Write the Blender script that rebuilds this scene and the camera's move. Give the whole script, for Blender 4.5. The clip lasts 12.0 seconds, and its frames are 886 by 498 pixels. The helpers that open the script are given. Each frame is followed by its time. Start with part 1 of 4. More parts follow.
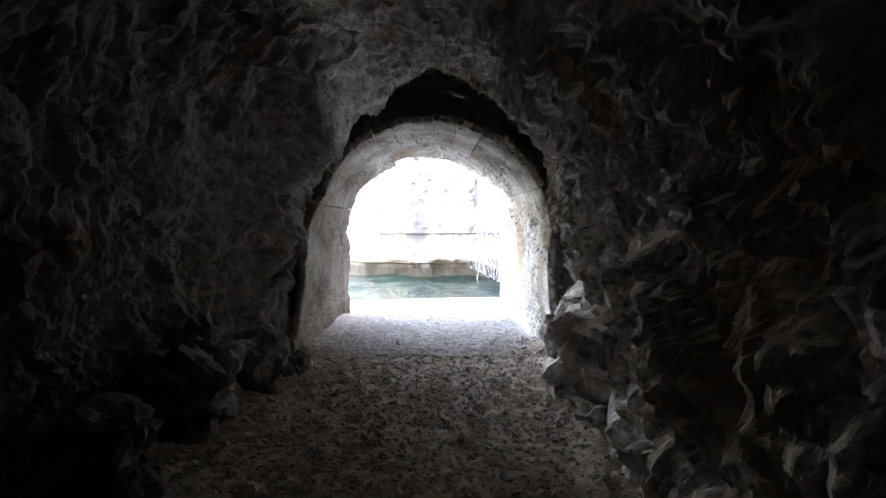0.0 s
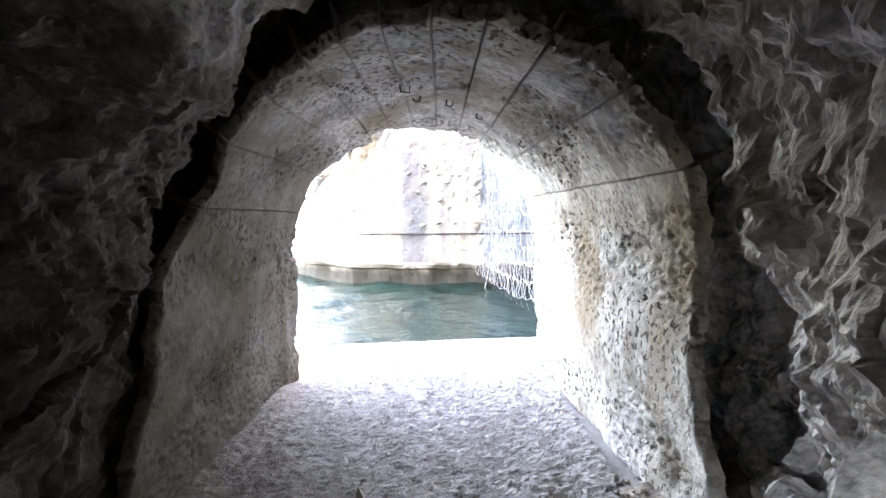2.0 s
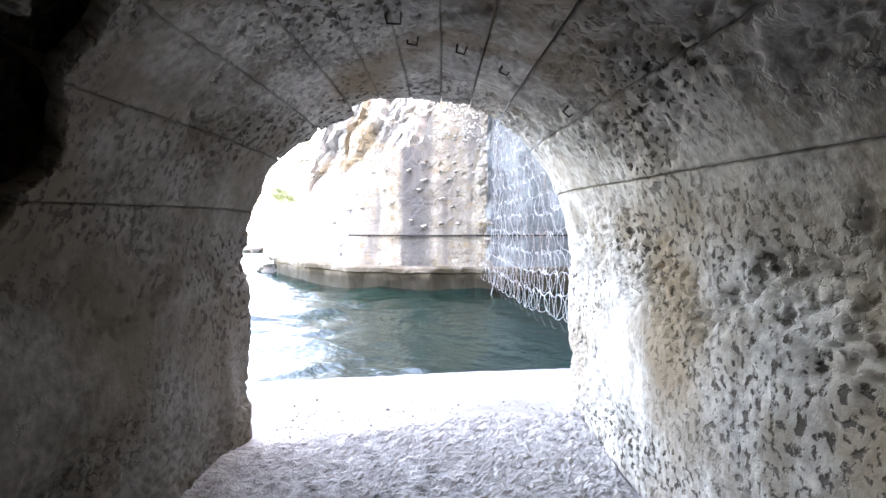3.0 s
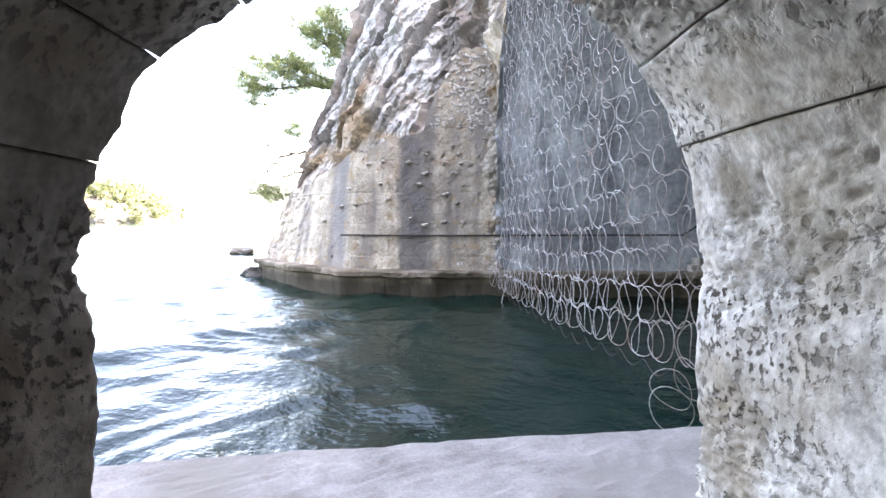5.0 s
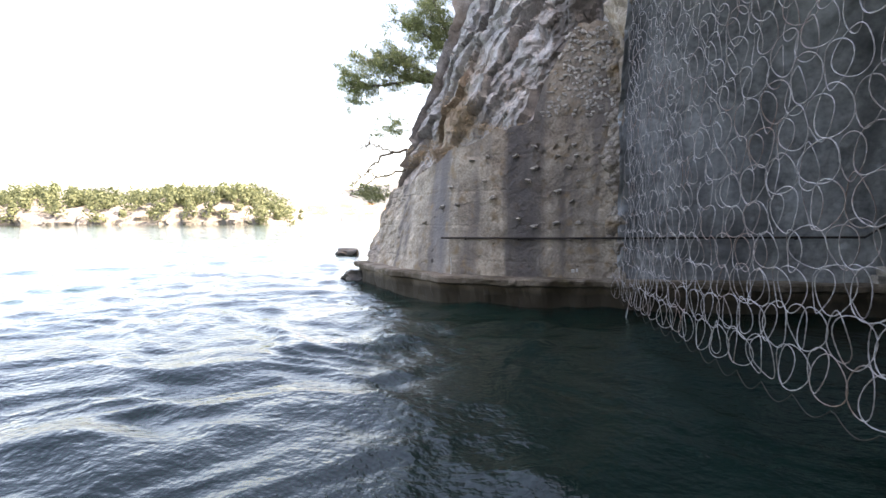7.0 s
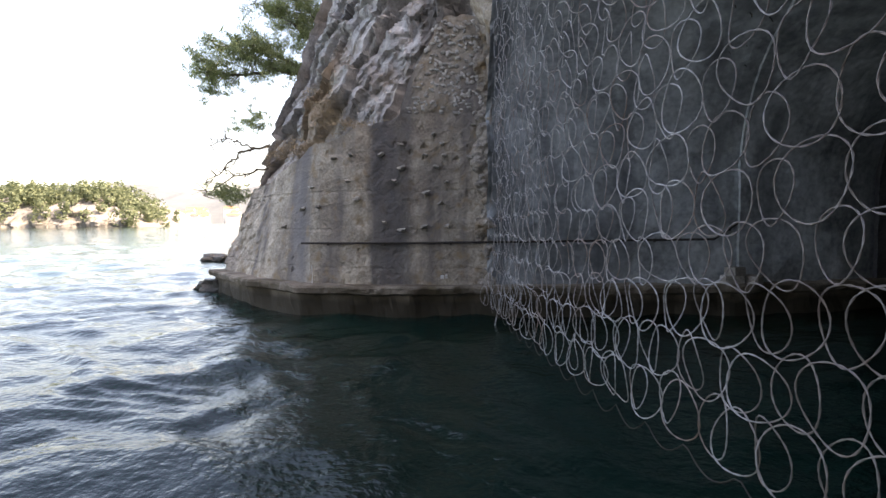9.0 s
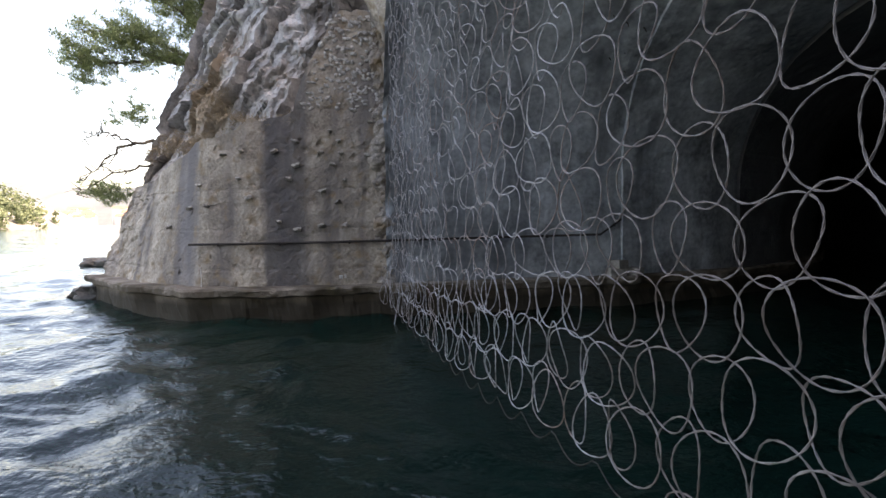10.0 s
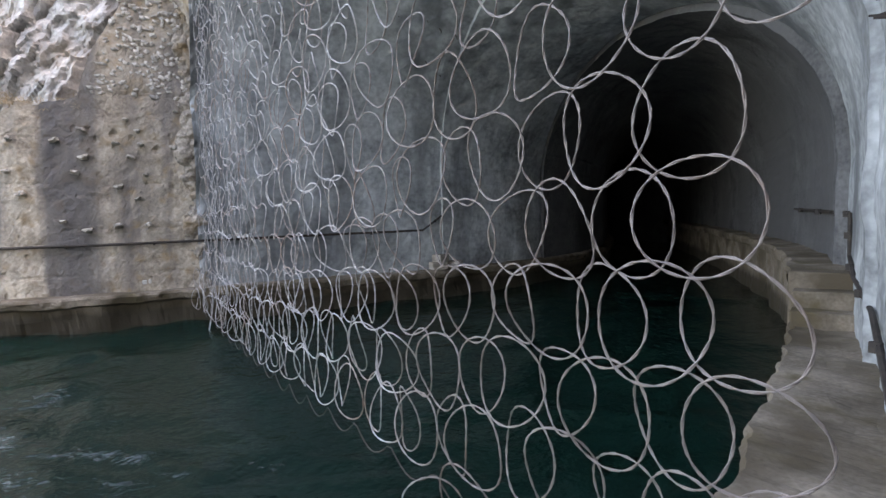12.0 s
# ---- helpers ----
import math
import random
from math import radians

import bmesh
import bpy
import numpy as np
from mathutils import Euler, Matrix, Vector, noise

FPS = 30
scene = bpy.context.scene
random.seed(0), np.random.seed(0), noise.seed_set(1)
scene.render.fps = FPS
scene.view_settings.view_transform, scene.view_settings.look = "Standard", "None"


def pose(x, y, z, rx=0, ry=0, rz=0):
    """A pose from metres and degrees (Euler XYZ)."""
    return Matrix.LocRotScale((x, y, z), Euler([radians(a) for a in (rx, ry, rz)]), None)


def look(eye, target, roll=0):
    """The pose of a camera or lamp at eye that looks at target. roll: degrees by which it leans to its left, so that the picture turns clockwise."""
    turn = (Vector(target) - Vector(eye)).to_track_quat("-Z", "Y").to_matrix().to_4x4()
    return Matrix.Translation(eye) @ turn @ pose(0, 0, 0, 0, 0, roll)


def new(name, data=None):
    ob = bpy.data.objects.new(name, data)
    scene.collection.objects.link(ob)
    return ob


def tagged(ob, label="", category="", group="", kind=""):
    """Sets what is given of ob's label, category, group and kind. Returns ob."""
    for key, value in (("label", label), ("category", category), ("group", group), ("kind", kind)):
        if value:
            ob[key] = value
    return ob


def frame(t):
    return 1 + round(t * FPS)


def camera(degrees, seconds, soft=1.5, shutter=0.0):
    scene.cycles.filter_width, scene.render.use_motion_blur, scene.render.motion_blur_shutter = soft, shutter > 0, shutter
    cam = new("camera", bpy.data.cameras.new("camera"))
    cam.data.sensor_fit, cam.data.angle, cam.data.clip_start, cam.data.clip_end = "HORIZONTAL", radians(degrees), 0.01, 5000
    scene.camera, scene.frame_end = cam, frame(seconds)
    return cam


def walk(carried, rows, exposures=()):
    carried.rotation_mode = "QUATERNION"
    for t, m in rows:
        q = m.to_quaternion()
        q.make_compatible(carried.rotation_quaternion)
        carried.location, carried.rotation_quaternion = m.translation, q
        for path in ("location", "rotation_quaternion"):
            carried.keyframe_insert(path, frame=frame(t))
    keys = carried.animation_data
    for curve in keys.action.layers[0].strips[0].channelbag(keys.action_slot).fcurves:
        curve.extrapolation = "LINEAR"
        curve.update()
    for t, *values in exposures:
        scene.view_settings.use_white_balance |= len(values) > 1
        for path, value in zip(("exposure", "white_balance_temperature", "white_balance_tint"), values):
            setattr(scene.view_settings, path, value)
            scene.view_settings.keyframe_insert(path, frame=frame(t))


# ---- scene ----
cam = camera(79.0, 12.0)
# seconds, x, y, z, yaw, pitch, roll
PATH = [
    (0.0, 0.000, 0.000, 1.372, 0.46, -2.78, -0.08),
    (0.5, -0.074, 0.755, 1.423, 0.34, -2.91, -0.09),
    (1.0, -0.077, 1.626, 1.533, 0.26, -3.21, -0.20),
    (1.5, -0.100, 2.365, 1.547, 0.38, -3.45, 0.10),
    (2.0, -0.077, 3.147, 1.528, 0.43, -3.46, 0.22),
    (2.5, -0.104, 3.813, 1.539, 0.49, -3.55, 0.11),
    (3.0, -0.118, 4.510, 1.533, 0.64, -3.44, -0.07),
    (5.0, -0.312, 6.380, 1.387, 0.36, -3.14, -0.15),
    (5.5, -0.333, 6.860, 1.392, 0.60, -3.15, 0.03),
    (6.0, -0.393, 7.280, 1.394, 3.18, -3.15, 0.21),
    (6.5, -0.470, 7.620, 1.420, 9.45, -3.27, 0.20),
    (6.7, -0.490, 7.730, 1.425, 11.55, -3.22, 0.30),
    (8.3, -0.210, 8.720, 1.475, 6.30, -3.12, 0.54),
    (8.5, -0.120, 8.820, 1.475, 4.54, -3.12, 0.54),
    (9.0, 0.060, 9.000, 1.475, 0.06, -3.14, 0.45),
    (9.5, 0.220, 9.030, 1.470, -4.50, -3.22, 0.70),
    (10.0, 0.360, 9.020, 1.465, -9.30, -3.42, 0.95),
    (10.5, 0.470, 8.980, 1.460, -13.40, -3.58, 1.10),
    (11.0, 0.550, 8.940, 1.455, -17.80, -3.75, 1.20),
    (11.5, 0.600, 8.900, 1.455, -21.90, -3.90, 1.30),
    (12.0, 0.630, 8.860, 1.455, -26.50, -4.05, 1.35),
]
# seconds, stops, kelvin, tint
LIGHT = [(t, e, k - 150, 21) for t, e, k in ((0.0, 6.85, 8300), (1.0, 6.85, 8300), (2.0, 6.5, 8300), (3.0, 5.58, 8300), (5.0, 4.3, 8300), (5.5, 3.85, 8300), (6.5, 3.15, 8400), (8.5, 2.55, 8350), (9.5, 2.55, 8400), (10.5, 2.9, 8600), (11.0, 3.1, 8700), (12.0, 3.8, 8950))]
walk(cam, [(t, pose(x, y, z, 90 + pitch, roll, yaw)) for t, x, y, z, yaw, pitch, roll in PATH], LIGHT)

# ---- daylight ----
SUN_ELEVATION, SUN_BEARING = 44, 97  # degrees; bearing clockwise from +y
world = bpy.data.worlds.new("sky")
scene.world = world
world.use_nodes = True
wn = world.node_tree.nodes
sky = wn.new("ShaderNodeTexSky")
sky.sky_type, sky.sun_disc = "NISHITA", False
sky.sun_elevation, sky.sun_rotation = radians(SUN_ELEVATION), radians(SUN_BEARING)
sky.dust_density = 3.0
wn["Background"].inputs["Strength"].default_value = 0.15
world.node_tree.links.new(sky.outputs[0], wn["Background"].inputs["Color"])
sun = new("sun", bpy.data.lights.new("sun", "SUN"))
sun.data.energy, sun.data.angle, sun.data.color = 4.0, radians(0.5), (1.0, 0.95, 0.87)
a, b = radians(SUN_BEARING), radians(SUN_ELEVATION)
sun.matrix_world = look((30 * math.sin(a), 30 * math.cos(a), 40), (30 * math.sin(a) - 30 * math.sin(a) * math.cos(b), 30 * math.cos(a) - 30 * math.cos(a) * math.cos(b), 40 - 30 * math.sin(b)))


# ---- materials ----
def surface(name, dark, light, rough=0.9, scale=3.0, fine=40.0, bump=0.3, depth=0.02, stain=None, stain_scale=0.6, streak=False, spec=0.3, per_piece=0.0, moss=None, stain_at=(0.48, 0.66), bands=(), tide=None, pits=None):
    """A mineral or bark-like surface: two colours mixed by coarse and fine noise, stains at a larger scale, relief."""
    m = bpy.data.materials.new(name)
    m.use_nodes = True
    n, l = m.node_tree.nodes, m.node_tree.links
    bsdf = n["Principled BSDF"]
    bsdf.inputs["Roughness"].default_value = rough
    bsdf.inputs["Specular IOR Level"].default_value = spec
    geo = n.new("ShaderNodeNewGeometry")
    big, small = n.new("ShaderNodeTexNoise"), n.new("ShaderNodeTexNoise")
    big.inputs["Scale"].default_value, big.inputs["Detail"].default_value = scale, 8.0
    big.inputs["Roughness"].default_value = 0.65
    small.inputs["Scale"].default_value, small.inputs["Detail"].default_value = fine, 6.0
    for t in (big, small):
        l.new(geo.outputs["Position"], t.inputs["Vector"])
    add = n.new("ShaderNodeMath")
    add.operation = "MULTIPLY_ADD"
    l.new(small.outputs["Fac"], add.inputs[0])
    add.inputs[1].default_value = 0.5
    l.new(big.outputs["Fac"], add.inputs[2])
    ramp = n.new("ShaderNodeValToRGB")
    ramp.color_ramp.elements[0].position, ramp.color_ramp.elements[1].position = 0.52, 0.98
    ramp.color_ramp.elements[0].color, ramp.color_ramp.elements[1].color = (*dark, 1), (*light, 1)
    l.new(add.outputs[0], ramp.inputs[0])
    out = ramp.outputs["Color"]
    if stain:
        st = n.new("ShaderNodeTexNoise")
        st.inputs["Scale"].default_value, st.inputs["Detail"].default_value = stain_scale, 5.0
        vec = geo.outputs["Position"]
        if streak:
            mp = n.new("ShaderNodeMapping")
            mp.inputs["Scale"].default_value = (1.0, 1.0, 0.12)
            l.new(vec, mp.inputs["Vector"])
            vec = mp.outputs[0]
        l.new(vec, st.inputs["Vector"])
        r2 = n.new("ShaderNodeValToRGB")
        r2.color_ramp.elements[0].position, r2.color_ramp.elements[1].position = stain_at
        l.new(st.outputs["Fac"], r2.inputs[0])
        mx = n.new("ShaderNodeMix")
        mx.data_type = "RGBA"
        l.new(r2.outputs["Color"], mx.inputs["Factor"])
        l.new(out, mx.inputs["A"])
        mx.inputs["B"].default_value = (*stain, 1)
        out = mx.outputs["Result"]
    if moss:
        st = n.new("ShaderNodeTexNoise")
        st.inputs["Scale"].default_value, st.inputs["Detail"].default_value = stain_scale * 2.3, 7.0
        l.new(geo.outputs["Position"], st.inputs["Vector"])
        r2 = n.new("ShaderNodeValToRGB")
        r2.color_ramp.elements[0].position, r2.color_ramp.elements[1].position = 0.55, 0.7
        l.new(st.outputs["Fac"], r2.inputs[0])
        mx = n.new("ShaderNodeMix")
        mx.data_type = "RGBA"
        l.new(r2.outputs["Color"], mx.inputs["Factor"])
        l.new(out, mx.inputs["A"])
        mx.inputs["B"].default_value = (*moss, 1)
        out = mx.outputs["Result"]
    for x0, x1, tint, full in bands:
        # a tint between two places along x, with frayed sides: seepage on the facade, rust on the net, shade painted
        # on the passage's left walls
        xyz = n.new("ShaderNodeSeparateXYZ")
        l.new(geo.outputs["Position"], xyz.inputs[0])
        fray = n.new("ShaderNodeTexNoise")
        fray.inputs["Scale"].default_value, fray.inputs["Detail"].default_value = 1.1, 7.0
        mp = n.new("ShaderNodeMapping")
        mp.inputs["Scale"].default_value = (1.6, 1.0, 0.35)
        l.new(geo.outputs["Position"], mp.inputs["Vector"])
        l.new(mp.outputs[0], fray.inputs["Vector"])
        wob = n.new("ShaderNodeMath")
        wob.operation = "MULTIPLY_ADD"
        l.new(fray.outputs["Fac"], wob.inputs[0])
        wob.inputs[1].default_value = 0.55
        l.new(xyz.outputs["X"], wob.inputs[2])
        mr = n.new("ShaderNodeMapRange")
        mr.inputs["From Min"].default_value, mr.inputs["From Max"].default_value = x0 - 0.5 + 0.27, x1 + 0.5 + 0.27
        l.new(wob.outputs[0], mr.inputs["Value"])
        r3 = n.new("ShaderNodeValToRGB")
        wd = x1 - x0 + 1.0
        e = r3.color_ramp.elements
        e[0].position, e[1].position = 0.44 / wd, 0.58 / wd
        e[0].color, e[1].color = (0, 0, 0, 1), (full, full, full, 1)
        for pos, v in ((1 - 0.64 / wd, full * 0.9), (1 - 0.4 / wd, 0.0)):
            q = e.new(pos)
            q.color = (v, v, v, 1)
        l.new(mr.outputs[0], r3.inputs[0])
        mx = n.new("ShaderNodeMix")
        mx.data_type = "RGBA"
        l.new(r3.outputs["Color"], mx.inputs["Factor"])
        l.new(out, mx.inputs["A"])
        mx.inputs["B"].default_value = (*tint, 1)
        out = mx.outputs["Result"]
    if tide:
        # the dark growth that the sea leaves up to its high mark, with a frayed upper edge
        xyz, fray, up = n.new("ShaderNodeSeparateXYZ"), n.new("ShaderNodeTexNoise"), n.new("ShaderNodeMath")
        l.new(geo.outputs["Position"], xyz.inputs[0])
        l.new(geo.outputs["Position"], fray.inputs["Vector"])
        fray.inputs["Scale"].default_value, fray.inputs["Detail"].default_value = 2.2, 7.0
        up.operation = "MULTIPLY_ADD"
        l.new(fray.outputs["Fac"], up.inputs[0])
        up.inputs[1].default_value = 0.3
        l.new(xyz.outputs["Z"], up.inputs[2])
        mr = n.new("ShaderNodeMapRange")
        mr.inputs["From Min"].default_value, mr.inputs["From Max"].default_value = tide[0] + 0.15, tide[1] + 0.15
        mr.inputs["To Min"].default_value, mr.inputs["To Max"].default_value = 0.0, 0.9
        l.new(up.outputs[0], mr.inputs["Value"])
        mx = n.new("ShaderNodeMix")
        mx.data_type = "RGBA"
        l.new(mr.outputs[0], mx.inputs["Factor"])
        l.new(out, mx.inputs["A"])
        mx.inputs["B"].default_value = (*tide[2], 1)
        out = mx.outputs["Result"]
    if per_piece:
        oi = n.new("ShaderNodeObjectInfo")
        ri = n.new("ShaderNodeMath")
        ri.operation = "MULTIPLY_ADD"
        l.new(oi.outputs["Random"], ri.inputs[0])
        ri.inputs[1].default_value, ri.inputs[2].default_value = per_piece, 1.0 - per_piece / 2
        hs = n.new("ShaderNodeHueSaturation")
        l.new(ri.outputs[0], hs.inputs["Value"])
        l.new(out, hs.inputs["Color"])
        out = hs.outputs[0]
    height = add.outputs[0]
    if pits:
        # poorly packed lifts of concrete: level bands of small holes, their inner shade painted dark
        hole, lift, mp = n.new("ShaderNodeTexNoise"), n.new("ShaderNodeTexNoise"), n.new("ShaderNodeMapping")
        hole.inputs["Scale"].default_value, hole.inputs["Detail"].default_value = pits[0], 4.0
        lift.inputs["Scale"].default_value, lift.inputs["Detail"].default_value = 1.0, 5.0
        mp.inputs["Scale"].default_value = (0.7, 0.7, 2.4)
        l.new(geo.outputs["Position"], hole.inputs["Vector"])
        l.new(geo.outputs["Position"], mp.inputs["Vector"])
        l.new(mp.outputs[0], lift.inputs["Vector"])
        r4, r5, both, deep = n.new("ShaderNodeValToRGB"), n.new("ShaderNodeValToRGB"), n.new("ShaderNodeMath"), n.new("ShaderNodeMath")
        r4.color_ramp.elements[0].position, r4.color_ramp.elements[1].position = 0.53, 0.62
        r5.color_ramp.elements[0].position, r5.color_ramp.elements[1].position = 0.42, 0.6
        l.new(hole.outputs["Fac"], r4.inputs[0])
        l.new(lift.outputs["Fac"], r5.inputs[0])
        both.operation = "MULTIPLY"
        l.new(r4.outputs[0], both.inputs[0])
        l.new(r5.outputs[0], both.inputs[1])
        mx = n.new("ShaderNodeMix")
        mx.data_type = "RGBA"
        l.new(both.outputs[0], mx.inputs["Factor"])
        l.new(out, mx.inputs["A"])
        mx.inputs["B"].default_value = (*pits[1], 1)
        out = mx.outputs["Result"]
        deep.operation = "MULTIPLY_ADD"
        l.new(both.outputs[0], deep.inputs[0])
        deep.inputs[1].default_value = -1.6
        l.new(height, deep.inputs[2])
        height = deep.outputs[0]
    l.new(out, bsdf.inputs["Base Color"])
    bp = n.new("ShaderNodeBump")
    bp.inputs["Strength"].default_value, bp.inputs["Distance"].default_value = bump, depth
    l.new(height, bp.inputs["Height"])
    l.new(bp.outputs[0], bsdf.inputs["Normal"])
    return m


# the band browns the left wall and paints in its dimmer light
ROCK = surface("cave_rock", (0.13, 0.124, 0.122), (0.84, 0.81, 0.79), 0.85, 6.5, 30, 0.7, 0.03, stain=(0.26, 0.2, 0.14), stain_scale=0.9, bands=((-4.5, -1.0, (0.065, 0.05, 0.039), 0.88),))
# the band darkens a run of the cliff beside the masonry
CLIFF = surface("cliff_rock", (0.23, 0.22, 0.21), (0.6, 0.575, 0.54), 0.9, 1.6, 14, 0.7, 0.06, stain=(0.33, 0.25, 0.17), stain_scale=0.35, stain_at=(0.52, 0.72), bands=((-0.5, 0.75, (0.1, 0.084, 0.068), 0.7),))
# band: brown tint that also darkens the left side, turned from the sky
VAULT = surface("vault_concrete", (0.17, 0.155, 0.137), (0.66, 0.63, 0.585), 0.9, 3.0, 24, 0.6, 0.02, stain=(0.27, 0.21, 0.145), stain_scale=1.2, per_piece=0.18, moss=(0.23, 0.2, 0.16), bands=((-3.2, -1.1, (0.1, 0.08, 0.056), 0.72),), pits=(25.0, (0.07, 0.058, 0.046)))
CONCRETE = surface("weathered_concrete", (0.19, 0.155, 0.12), (0.62, 0.54, 0.435), 0.9, 1.6, 18, 0.9, 0.045, stain=(0.2, 0.175, 0.155), stain_scale=1.5, streak=True, stain_at=(0.47, 0.64), moss=(0.3, 0.225, 0.145), bands=((-1.65, -0.64, (0.1, 0.096, 0.098), 0.78), (-3.75, -3.25, (0.21, 0.2, 0.2), 0.7)))
EDGE = surface("broken_concrete", (0.13, 0.112, 0.09), (0.46, 0.41, 0.35), 0.9, 2.5, 20, 0.8, 0.04, stain=(0.24, 0.17, 0.1), stain_scale=1.4, moss=(0.16, 0.15, 0.13))
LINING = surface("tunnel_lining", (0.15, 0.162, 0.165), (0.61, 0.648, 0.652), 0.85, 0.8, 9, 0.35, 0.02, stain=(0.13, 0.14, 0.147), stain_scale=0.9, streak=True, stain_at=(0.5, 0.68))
# the lining again, its colour darkened for the shade deep in the tunnel
LINING_SHADED = surface("shaded_lining", (0.05, 0.051, 0.052), (0.19, 0.193, 0.193), 0.9, 1.2, 18, 0.4, 0.03, stain=(0.12, 0.12, 0.12), stain_scale=0.7, streak=True, stain_at=(0.46, 0.62))
LEDGE = surface("ledge_concrete", (0.125, 0.1, 0.072), (0.34, 0.285, 0.225), 0.85, 1.8, 30, 0.5, 0.02, stain=(0.1, 0.078, 0.052), stain_scale=1.0, stain_at=(0.45, 0.63), moss=(0.12, 0.095, 0.055), tide=(-0.22, -0.42, (0.045, 0.037, 0.025)))
SLAB = surface("slab_concrete", (0.2, 0.182, 0.165), (0.42, 0.39, 0.365), 0.9, 2.5, 50, 0.4, 0.01, stain=(0.25, 0.23, 0.2), stain_scale=0.9)
GRAVEL = surface("gravel_floor", (0.125, 0.1, 0.078), (0.47, 0.385, 0.305), 0.95, 9.0, 60, 0.8, 0.03)
STEEL = surface("galvanised_wire", (0.27, 0.26, 0.255), (0.62, 0.6, 0.59), 0.4, 6.0, 60, 0.2, 0.002, stain=(0.27, 0.18, 0.14), stain_scale=1.6, spec=0.6, stain_at=(0.5, 0.68), bands=((1.85, 3.2, (0.17, 0.128, 0.108), 0.78),))
IRON = surface("dark_iron", (0.02, 0.02, 0.02), (0.07, 0.055, 0.045), 0.7, 8.0, 60, 0.3, 0.003)
BARK = surface("bark", (0.08, 0.06, 0.045), (0.22, 0.18, 0.14), 0.95, 6.0, 40, 0.6, 0.01)
DRY = surface("dry_grass", (0.24, 0.19, 0.125), (0.42, 0.34, 0.23), 0.95, 5.0, 30, 0.3, 0.01)
SHORE = surface("far_rock", (0.08, 0.078, 0.074), (0.22, 0.212, 0.2), 0.95, 0.3, 1.2, 0.5, 0.4, stain=(0.15, 0.14, 0.115), stain_scale=0.12)
HILL = surface("far_hill", (0.07, 0.08, 0.085), (0.11, 0.12, 0.125), 1.0, 0.01, 0.1, 0.1, 0.5)

GRIT = surface("pale_grit", (0.14, 0.125, 0.11), (0.54, 0.495, 0.45), 0.95, 11.0, 70, 1.0, 0.03, stain=(0.3, 0.27, 0.24), stain_scale=2.0)
PEBBLE = surface("pebbles", (0.22, 0.19, 0.16), (0.54, 0.48, 0.42), 0.9, 14.0, 60, 0.3, 0.01)
WALLSTONE = surface("set_stone", (0.2, 0.18, 0.155), (0.5, 0.46, 0.4), 0.9, 5.0, 30, 0.4, 0.02, per_piece=0.5)
MASONRY = surface("masonry_stone", (0.32, 0.295, 0.265), (0.64, 0.6, 0.545), 0.9, 5.0, 30, 0.4, 0.02, per_piece=0.4)
DARKROCK = surface("wet_rock", (0.03, 0.028, 0.025), (0.13, 0.12, 0.1), 0.6, 3.0, 20, 0.6, 0.03)
WHITE = surface("white_paint", (0.45, 0.44, 0.4), (0.7, 0.68, 0.64), 0.7, 3.0, 30, 0.1, 0.005)
ROOF = surface("roof_tiles", (0.25, 0.1, 0.06), (0.4, 0.2, 0.12), 0.9, 0.5, 3, 0.2, 0.05)
GREEN = surface("green_plastic", (0.1, 0.35, 0.25), (0.3, 0.6, 0.45), 0.25, 8.0, 40, 0.1, 0.003, spec=0.5)


def foliage(name, dark, light):
    m = bpy.data.materials.new(name)
    m.use_nodes = True
    n, l = m.node_tree.nodes, m.node_tree.links
    bsdf = n["Principled BSDF"]
    bsdf.inputs["Roughness"].default_value = 0.75
    geo = n.new("ShaderNodeNewGeometry")
    ramp = n.new("ShaderNodeValToRGB")
    ramp.color_ramp.elements[0].color, ramp.color_ramp.elements[1].color = (*dark, 1), (*light, 1)
    l.new(geo.outputs["Random Per Island"], ramp.inputs[0])
    l.new(ramp.outputs[0], bsdf.inputs["Base Color"])
    tr = n.new("ShaderNodeBsdfTranslucent")
    l.new(ramp.outputs[0], tr.inputs["Color"])
    mix = n.new("ShaderNodeMixShader")
    mix.inputs[0].default_value = 0.5
    l.new(bsdf.outputs[0], mix.inputs[1])
    l.new(tr.outputs[0], mix.inputs[2])
    l.new(mix.outputs[0], n["Material Output"].inputs["Surface"])
    return m


PINE = foliage("pine_needles", (0.15, 0.19, 0.085), (0.4, 0.44, 0.2))
WOODS = foliage("woodland_leaves", (0.07, 0.095, 0.052), (0.165, 0.19, 0.1))


def water_material():
    m = bpy.data.materials.new("sea_water")
    m.use_nodes = True
    n, l = m.node_tree.nodes, m.node_tree.links
    bsdf = n["Principled BSDF"]
    bsdf.inputs["Base Color"].default_value = (0.0018, 0.0155, 0.012, 1)
    bsdf.inputs["Roughness"].default_value = 0.03
    bsdf.inputs["IOR"].default_value = 1.33
    geo = n.new("ShaderNodeNewGeometry")
    t1, t2 = n.new("ShaderNodeTexNoise"), n.new("ShaderNodeTexNoise")
    for t, s in ((t1, 2.2), (t2, 9.0)):
        t.inputs["Scale"].default_value, t.inputs["Detail"].default_value = s, 4.0
        l.new(geo.outputs["Position"], t.inputs["Vector"])
    add = n.new("ShaderNodeMath")
    add.operation = "MULTIPLY_ADD"
    l.new(t2.outputs["Fac"], add.inputs[0])
    add.inputs[1].default_value = 0.45
    l.new(t1.outputs["Fac"], add.inputs[2])
    bp = n.new("ShaderNodeBump")
    bp.inputs["Strength"].default_value, bp.inputs["Distance"].default_value = 0.5, 0.085
    l.new(add.outputs[0], bp.inputs["Height"])
    l.new(bp.outputs[0], bsdf.inputs["Normal"])
    return m


WATER = water_material()


